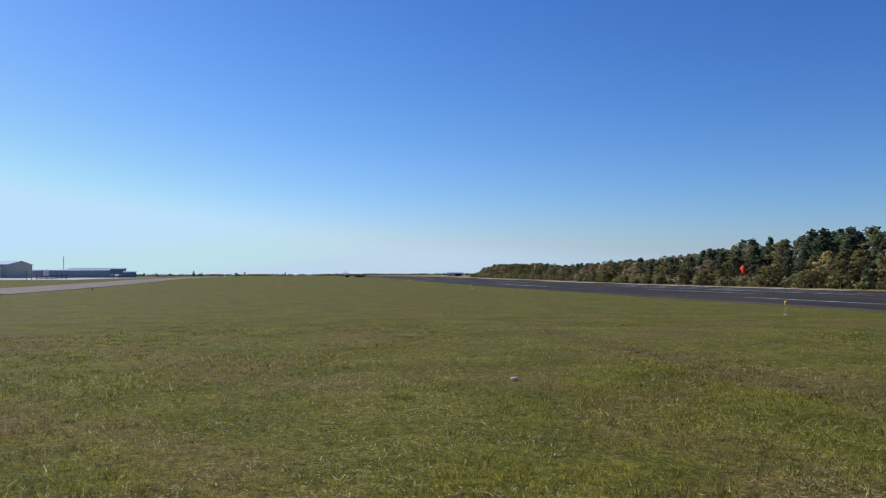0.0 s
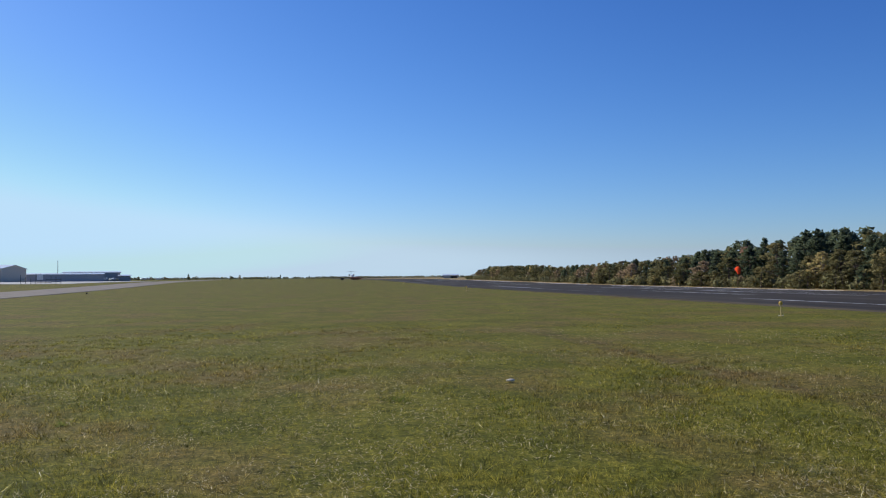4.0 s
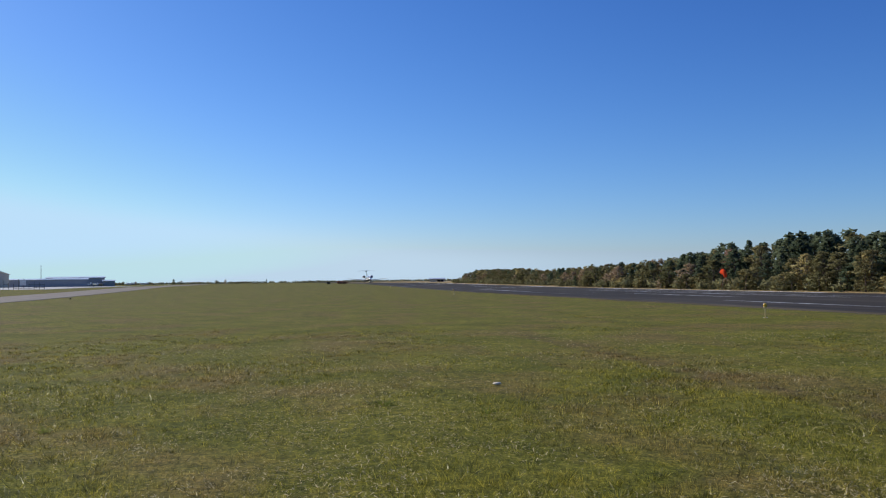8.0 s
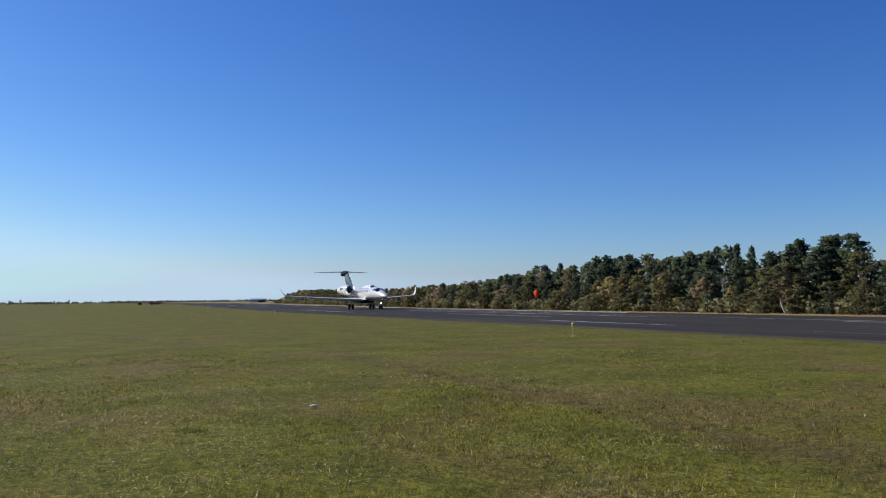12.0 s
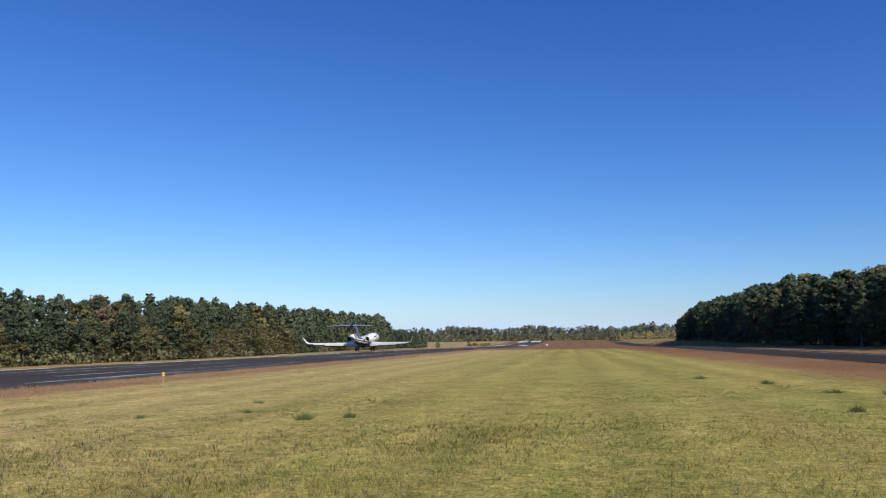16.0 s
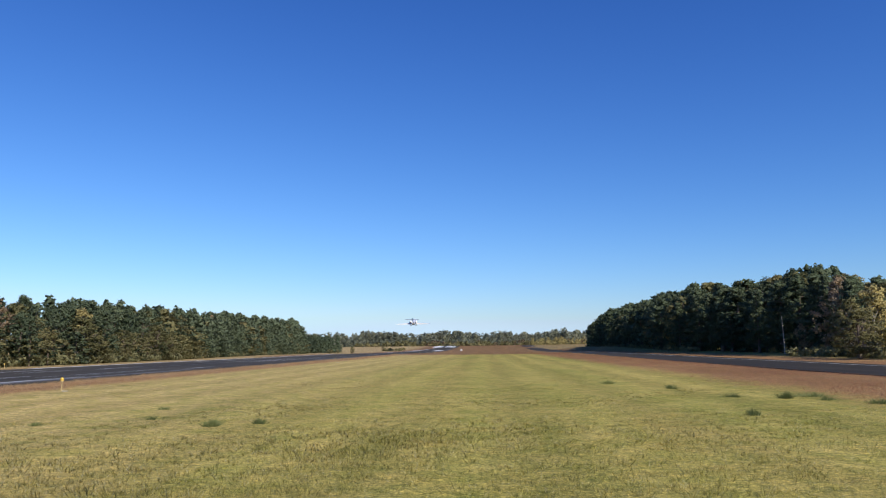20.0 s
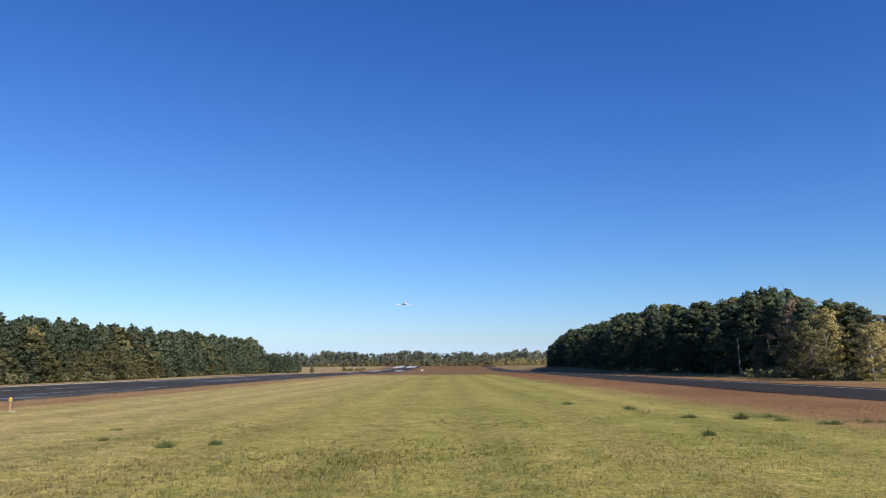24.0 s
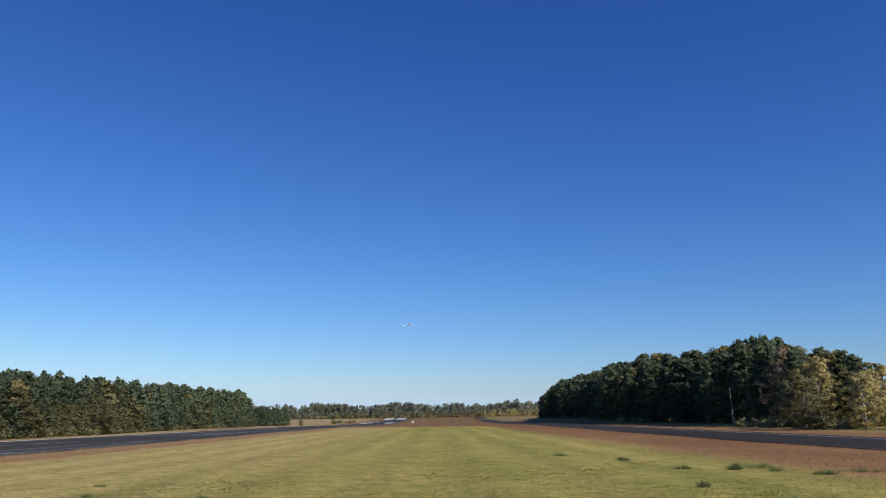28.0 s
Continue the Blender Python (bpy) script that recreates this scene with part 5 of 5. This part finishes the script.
def airfoil(chord, thick, n=9):
    """Closed loop of (along, up), 0 at the leading edge, -chord at the trailing edge."""
    up, dn = [], []
    for i in range(n):
        k = (1 - math.cos(math.pi * i / (n - 1))) / 2
        t = 5 * thick * (0.2969 * math.sqrt(k) - 0.126 * k - 0.3516 * k * k + 0.2843 * k ** 3 - 0.1036 * k ** 4)
        up.append((-k * chord, t * chord))
        dn.append((-k * chord, -t * chord * 0.7))
    return up + dn[-2:0:-1]


def wing_mesh(stations, vertical=False):
    """stations: x, leading edge y, z, chord, thickness, cant in degrees from flat."""
    rings = []
    for x, y, z, chord, thick, cant in stations:
        c, s = math.cos(radians(cant)), math.sin(radians(cant))
        rings.append([Vector((x - s * u, y + a, z + c * u)) for a, u in airfoil(chord, thick)])
    return loft(rings)


FUSE = [(10.9, 1.50, 0.03, 0.03), (10.7, 1.51, 0.17, 0.15), (10.2, 1.55, 0.36, 0.31), (9.4, 1.64, 0.57, 0.52), (8.6, 1.74, 0.73, 0.71),
        (7.9, 1.85, 0.83, 0.86), (7.0, 1.90, 0.90, 0.92), (5.0, 1.90, 0.92, 0.93), (0.0, 1.90, 0.92, 0.93), (-3.0, 1.90, 0.91, 0.92),
        (-4.4, 1.97, 0.83, 0.84), (-5.4, 2.10, 0.66, 0.71), (-6.2, 2.27, 0.46, 0.54), (-6.9, 2.44, 0.27, 0.36), (-7.35, 2.55, 0.12, 0.18)]


def jet():
    ac = empty("business_jet")
    bm = loft([ring((0, y, z), (1, 0, 0), (0, 0, 1), ru, rv, 36) for y, z, ru, rv in FUSE])
    body = part("fuselage", bm, M_JET, ac, "white fuselage over navy with gold lines", True)
    # cabin windows, cockpit glass, door outline

    def skin(y, ang, out=0.004):
        ys = [f[0] for f in FUSE][::-1]
        z = np.interp(y, ys, [f[1] for f in FUSE][::-1])
        ru = np.interp(y, ys, [f[2] for f in FUSE][::-1]) + out
        rv = np.interp(y, ys, [f[3] for f in FUSE][::-1]) + out
        return Vector((ru * math.cos(ang), y, z + rv * math.sin(ang)))

    def patch(name, y0, y1, a0, a1, material, side, parent, out=0.006, round_it=0.0, label=""):
        bm = bmesh.new()
        rows, ny, na = [], 6, 6
        for i in range(ny + 1):
            row = []
            for j in range(na + 1):
                u, v = i / ny * 2 - 1, j / na * 2 - 1
                if round_it:
                    l = max(abs(u), abs(v), 1e-6)
                    d = math.hypot(u, v) or 1
                    f = 1 + (l / d - 1) * round_it
                    u, v = u * f, v * f
                p = skin((y0 + y1) / 2 + (y1 - y0) / 2 * u, radians((a0 + a1) / 2 + (a1 - a0) / 2 * v), out)
                p.x *= side
                row.append(bm.verts.new(p))
            rows.append(row)
        for i in range(ny):
            for j in range(na):
                bm.faces.new((rows[i][j], rows[i][j + 1], rows[i + 1][j + 1], rows[i + 1][j]))
        return part(name, bm, material, parent, label, True)

    for side in (1, -1):
        for i in range(7):
            y = 5.6 - i * 0.70
            w = patch("cabin_window", y - 0.14, y + 0.14, 17, 38, M_GLASS, side, body, 0.007, 0.6)
            w["label"] = "dark oval cabin window"
        patch("windscreen", 7.95, 8.9, 34, 87, M_GLASS, side, body, 0.008, 0.25, "dark cockpit windscreen")
        patch("side_window", 7.45, 7.92, 30, 58, M_GLASS, side, body, 0.008, 0.35, "dark cockpit side window")
    # belly fairing
    bm = loft([ring((0, y, 1.12), (1, 0, 0), (0, 0, 1), ru, rv, 24) for y, ru, rv in ((4.9, 0.1, 0.05), (4.2, 0.75, 0.30), (2.5, 1.10, 0.42), (0, 1.15, 0.44), (-2.2, 0.95, 0.38), (-3.6, 0.3, 0.12))])
    part("belly_fairing", bm, M_NAVY, ac, "navy belly fairing", True)
    for side in (1, -1):
        st = [(0.5 * side, 4.3, 1.16, 5.3, 0.10, 0), (1.1 * side, 3.5, 1.19, 4.6, 0.10, 0), (3.6 * side, 0.95, 1.38, 2.75, 0.09, 3 * side), (9.0 * side, -3.45, 1.80, 1.45, 0.08, 3 * side), (9.5 * side, -3.95, 1.86, 1.25, 0.08, 12 * side)]
        w = part("wing", wing_mesh(st), M_JETWHITE, ac, "slender swept white wing", True)
        st2 = [(9.5 * side, -3.95, 1.86, 1.25, 0.08, 12 * side), (9.86 * side, -4.3, 1.98, 0.95, 0.08, 45 * side), (10.1 * side, -4.65, 2.28, 0.66, 0.08, 70 * side), (10.48 * side, -5.5, 3.08, 0.26, 0.08, 76 * side)]
        part("winglet", wing_mesh(st2), M_JETWHITE, w, "upswept white winglet", True)
        # bright leading edge and flaps
        le = [(x, y + 0.03, z, c * 0.09, th * 4.2, ca) for x, y, z, c, th, ca in st[1:]]
        part("leading_edge", wing_mesh(le), M_BRIGHT, w, "polished metal leading edge", True)
        for x0, x1 in ((1.3, 3.5), (3.65, 6.9), (6.95, 8.8)):
            def te(x):
                return np.interp(x, [1.1, 3.6, 9.0], [3.5 - 4.6, 0.95 - 2.75, -3.45 - 1.45]), np.interp(x, [1.1, 3.6, 9.0], [1.19, 1.38, 1.80])
            bm = bmesh.new()
            v = []
            for x in (x0, x1):
                y, z = te(x)
                k = 1.15 if x1 < 8 else 0.7
                for dy, dz in ((0.55 * k, 0.055), (-0.28 * k, -0.16 if x1 < 8 else -0.06), (-0.29 * k, -0.19 if x1 < 8 else -0.08), (0.5 * k, -0.08)):
                    v.append(bm.verts.new((x * side, y + dy, z + dz)))
            for i in range(4):
                j = (i + 1) % 4
                bm.faces.new((v[i], v[j], v[4 + j], v[4 + i]))
            bm.faces.new(v[:4]); bm.faces.new(v[4:][::-1])
            part("flap", bm, M_JETWHITE, w, "lowered wing flap")
        for x in (2.6, 4.6, 6.6):
            y, z = te(x)
            part("flap_fairing", tube([(x * side, y + 1.0, z - 0.08), (x * side, y + 0.2, z - 0.2), (x * side, y - 0.5, z - 0.24)], [0.03, 0.09, 0.02], 8), M_JETWHITE, w, "", True)
        # engine
        cx, cz, ey = 1.72 * side, 2.62, -1.1
        prof = [(1.35, 0.50), (1.25, 0.58), (0.9, 0.66), (0.0, 0.73), (-1.4, 0.71), (-2.6, 0.60), (-3.6, 0.47), (-3.9, 0.42)]
        rings = [ring((cx, y + ey, cz), (1, 0, 0), (0, 0, 1), r, r, 28) for y, r in ((0.7, 0.44), (1.2, 0.47), *prof, (-3.7, 0.38))]
        nac = part("engine_nacelle", loft(rings, False), M_JETWHITE, ac, "white engine nacelle", True)
        part("fan", loft([ring((cx, y + ey, cz), (1, 0, 0), (0, 0, 1), r, r, 24) for y, r in ((0.72, 0.46), (0.74, 0.16), (1.0, 0.02))]), M_ENGINE, nac, "dark fan face", True)
        part("exhaust", loft([ring((cx, y + ey, cz), (1, 0, 0), (0, 0, 1), r, r, 24) for y, r in ((-3.2, 0.39), (-3.6, 0.3), (-4.1, 0.03))]), M_ENGINE, nac, "dark exhaust cone", True)
        part("inlet_lip", loft([ring((cx, y + ey, cz), (1, 0, 0), (0, 0, 1), r, r, 28) for y, r in ((1.1, 0.638), (1.26, 0.612), (1.37, 0.53), (1.3, 0.475))], False), M_BRIGHT, nac, "polished inlet lip", True)
        bm = loft([[Vector((x, y, z)) for y, z in ((-1.0, 2.52), (-1.9, 2.62), (-3.7, 2.55), (-1.9, 2.44))] for x in (0.6 * side, 1.3 * side)])
        part("pylon", bm, M_JETWHITE, nac, "", True)
        for i in range(6):
            yy = -1.15 - i * 0.22
            an = radians(-8)
            if side > 0:
                part("registration_bar", box(cx + 0.70, yy - 0.06, 2.64, cx + 0.742, yy + 0.06, 2.88), M_BLACK, nac, "black registration lettering bar")
        # tailplane
        st = [(0.12 * side, -7.9, 5.50, 1.9, 0.09, 0), (4.15 * side, -10.05, 5.49, 0.85, 0.08, 0)]
        tp = part("tailplane", wing_mesh(st), M_TAILGREY, ac, "swept tailplane half", True)
        part("leading_edge", wing_mesh([(x, y + 0.02, z, c * 0.1, th * 4.5, ca) for x, y, z, c, th, ca in st]), M_BRIGHT, tp, "polished metal leading edge", True)
    # fin: stations run upward
    rings = []
    for z, y, chord, th in ((2.30, -2.2, 4.7, 0.05), (2.75, -3.2, 3.9, 0.07), (3.3, -3.85, 3.55, 0.085), (5.35, -6.2, 2.7, 0.085)):
        rings.append([Vector((u, y + a, z)) for a, u in airfoil(chord, th)])
    part("fin", loft(rings), M_JET, ac, "navy tail fin with gold and white lines", True)
    bl = loft([ring((0, y, z), (1, 0, 0), (0, 0, 1), ru, rv, 18) for y, z, ru, rv in ((-5.9, 5.42, 0.03, 0.03), (-6.5, 5.40, 0.15, 0.16), (-7.4, 5.36, 0.26, 0.30), (-8.6, 5.30, 0.33, 0.42), (-9.4, 5.26, 0.31, 0.40), (-10.0, 5.22, 0.19, 0.26), (-10.4, 5.20, 0.05, 0.08))])
    part("tail_bullet", bl, M_NAVY, ac, "navy bullet fairing", True)
    part("antenna", box(-0.02, 3.4, 2.80, 0.02, 3.8, 3.02, 0.008), M_JETWHITE, ac)
    part("antenna", box(-0.02, 6.0, 2.80, 0.02, 6.3, 2.98, 0.008), M_JETWHITE, ac)
    glow = Nodes("landing_light", 0.2)
    glow.bsdf.inputs["Emission Color"].default_value = (1.0, 0.95, 0.85, 1)
    glow.bsdf.inputs["Emission Strength"].default_value = 8.0
    gear = {}
    # landing gear, each leg turning about its hinge
    for key, hx, hy, hz in (("main_right", 1.55, 0.0, 1.1), ("main_left", -1.55, 0.0, 1.1), ("nose", 0.0, 8.45, 1.25)):
        leg = part("landing_gear", tube([(0, 0, 0.05), (0, 0, -hz + 0.36)], [0.075, 0.06], 10), M_STRUT, ac, "landing gear leg", True, pose(hx, hy, hz))
        r = 0.36 if key != "nose" else 0.27
        off = 0.27 if key != "nose" else 0.17
        for sx in (-1, 1):
            prof = [(sx * off - 0.10, r * 0.7), (sx * off - 0.09, r * 0.93), (sx * off - 0.04, r), (sx * off + 0.04, r), (sx * off + 0.09, r * 0.93), (sx * off + 0.10, r * 0.7)]
            part("wheel_rim", lathe([(r * 0.62, 0.0), (r * 0.60, 0.012), (r * 0.25, 0.004), (r * 0.22, 0.03), (0.01, 0.034)], 18), M_STRUT, leg, "grey metal wheel rim", True, pose(sx * (off + 0.10), 0, -hz + r, 0, 90 * sx, 0))
            part("wheel", loft([ring((x, 0, -hz + r), (0, 1, 0), (0, 0, 1), q, q, 24) for x, q in prof]), M_TYRE, leg, "black tyre", True)
        part("axle", tube([(-off, 0, -hz + r), (off, 0, -hz + r)], [0.06, 0.06], 8), M_STRUT, leg)
        part("brace", tube([(0, -0.02, 0.0), (0, -0.45, -hz * 0.35), (0, -0.05, -hz * 0.6)], [0.03, 0.03, 0.03], 6), M_STRUT, leg)
        if key == "nose":
            part("gear_door", box(-0.32, -0.3, -0.42, -0.29, 0.5, -0.02), M_NAVY, leg)
            part("gear_door", box(0.29, -0.3, -0.42, 0.32, 0.5, -0.02), M_NAVY, leg)
            lamp = part("lamp_housing", lathe([(0.03, 0.0), (0.085, 0.07), (0.09, 0.10)], 14), M_ENGINE, leg, "dark lamp housing", False, pose(0, 0.10, -0.45, -90))
            part("landing_light", lathe([(0.075, 0.102), (0.06, 0.112)], 14), glow.m, lamp, "lit taxi lamp")
        else:
            s = 1 if hx > 0 else -1
            part("gear_door", box(0.12 * s if s > 0 else 0.15 * s, -0.45, -0.72, 0.15 * s if s > 0 else 0.12 * s, 0.45, 0.02), M_NAVY, leg)
        gear[key] = leg
    for o in ac.children:
        if o not in gear.values():
            o.location.z += 0.15
    tagged(ac, "white business jet with navy tail and gold stripes", "aircraft")
    return ac, gear


def motions(ac, gear, cloth):
    path = [
        (0, -33.2, -850, 0, 0), (1, -33.2, -801, 0, 0), (2, -33.2, -749, 0, 0), (3, -33.2, -693, 0, 0), (4.25, -33.2, -620, 0, 0),
        (5.5, -33.2, -541, 0, 0), (6, -33.2, -508, 0, 0), (7, -33.2, -437, 0, 0), (8, -33.2, -370, 0, 0), (9, -33.4, -305, 0, 0),
        (9.5, -33.3, -271, 0, 0), (10, -33.2, -237, 0, 0), (10.5, -33.2, -203.5, 0, 0.1), (11, -33.3, -171, 0, 0.2), (11.5, -33.5, -139.5, 0, 0.3), (12, -33.9, -108.7, 0, 0.5),
        (12.5, -34.4, -78.3, 0, 0.7), (13, -34.9, -48, 0, 0.8), (13.5, -35.4, -17.5, 0, 1.0), (14, -35.9, 13, 0, 1.4),
        (14.5, -36.5, 44.2, 0, 2.2), (15, -37.2, 77.8, 0.0, 3.5), (15.5, -38.3, 113.2, 0.05, 4.4), (16, -39.2, 150, 0.2, 5.4),
        (16.5, -39.9, 187, 0.5, 6.5), (17, -40.3, 225, 0.8, 8), (17.5, -40.8, 263.5, 1.9, 9.5), (18, -41.0, 303, 3.4, 10.5), (18.5, -41.4, 344.5, 5.8, 11),
        (19, -42.1, 387.5, 8.1, 11.5), (19.5, -42.6, 433, 10.8, 12), (20, -42.9, 480, 14.7, 12), (20.5, -43.5, 526, 19.5, 12.5), (21, -44.1, 574, 24.2, 13),
        (22.2, -44.5, 690, 39.8, 14), (23.5, -44.8, 821, 60.5, 14), (24, -45.2, 875, 69.4, 15), (25, -44.9, 985, 87.8, 16), (26, -45.3, 1096, 109.9, 17),
        (27, -45.2, 1211, 130.8, 18), (28, -45.6, 1330, 154.9, 19)]
    rows = []
    for t, x, y, z, pitch in path:
        on_ground = float(runway_height(x, y)) if t < 14.6 else float(runway_height(x, min(y, 110)))
        base = on_ground * (1.0 if t < 16 else max(0.0, 1 - (t - 16)))
        rows.append((t, pose(x, y, z + base, pitch, 0, 0)))
    walk(ac, rows)
    up = {"main_right": (0, -82, 0), "main_left": (0, 82, 0), "nose": (85, 0, 0)}
    for key, leg in gear.items():
        loc = tuple(leg.location)
        rx, ry, rz = up[key]
        walk(leg, [(0, pose(*loc)), (20.6, pose(*loc)), (21.9, pose(*loc, rx * 0.5, ry * 0.5, rz)), (23.2, pose(*loc, rx, ry, rz)), (28, pose(*loc, rx, ry, rz))])
    sway = [(0, 0, 0), (1, 12, 3), (2, -6, -2), (3, 18, 5), (5, -10, 2), (6, 8, -4), (7, -14, 3), (8, 22, -3), (9, 4, 4), (10, -8, 0), (11, 14, -2), (12, -4, 2), (12.5, 6, 0), (20, 0, 0), (28, 5, 0)]
    walk(cloth, [(t, pose(0, 0, 2.25, b, 0, a)) for t, a, b in sway])


ground()
runway, taxiway = paved()
woods()
undergrowth()
far_woods()
grass()
weeds()
lamps()
sock_cloth = windsock()
pole()
airfield_buildings()
jet_body, jet_gear = jet()
motions(jet_body, jet_gear, sock_cloth)
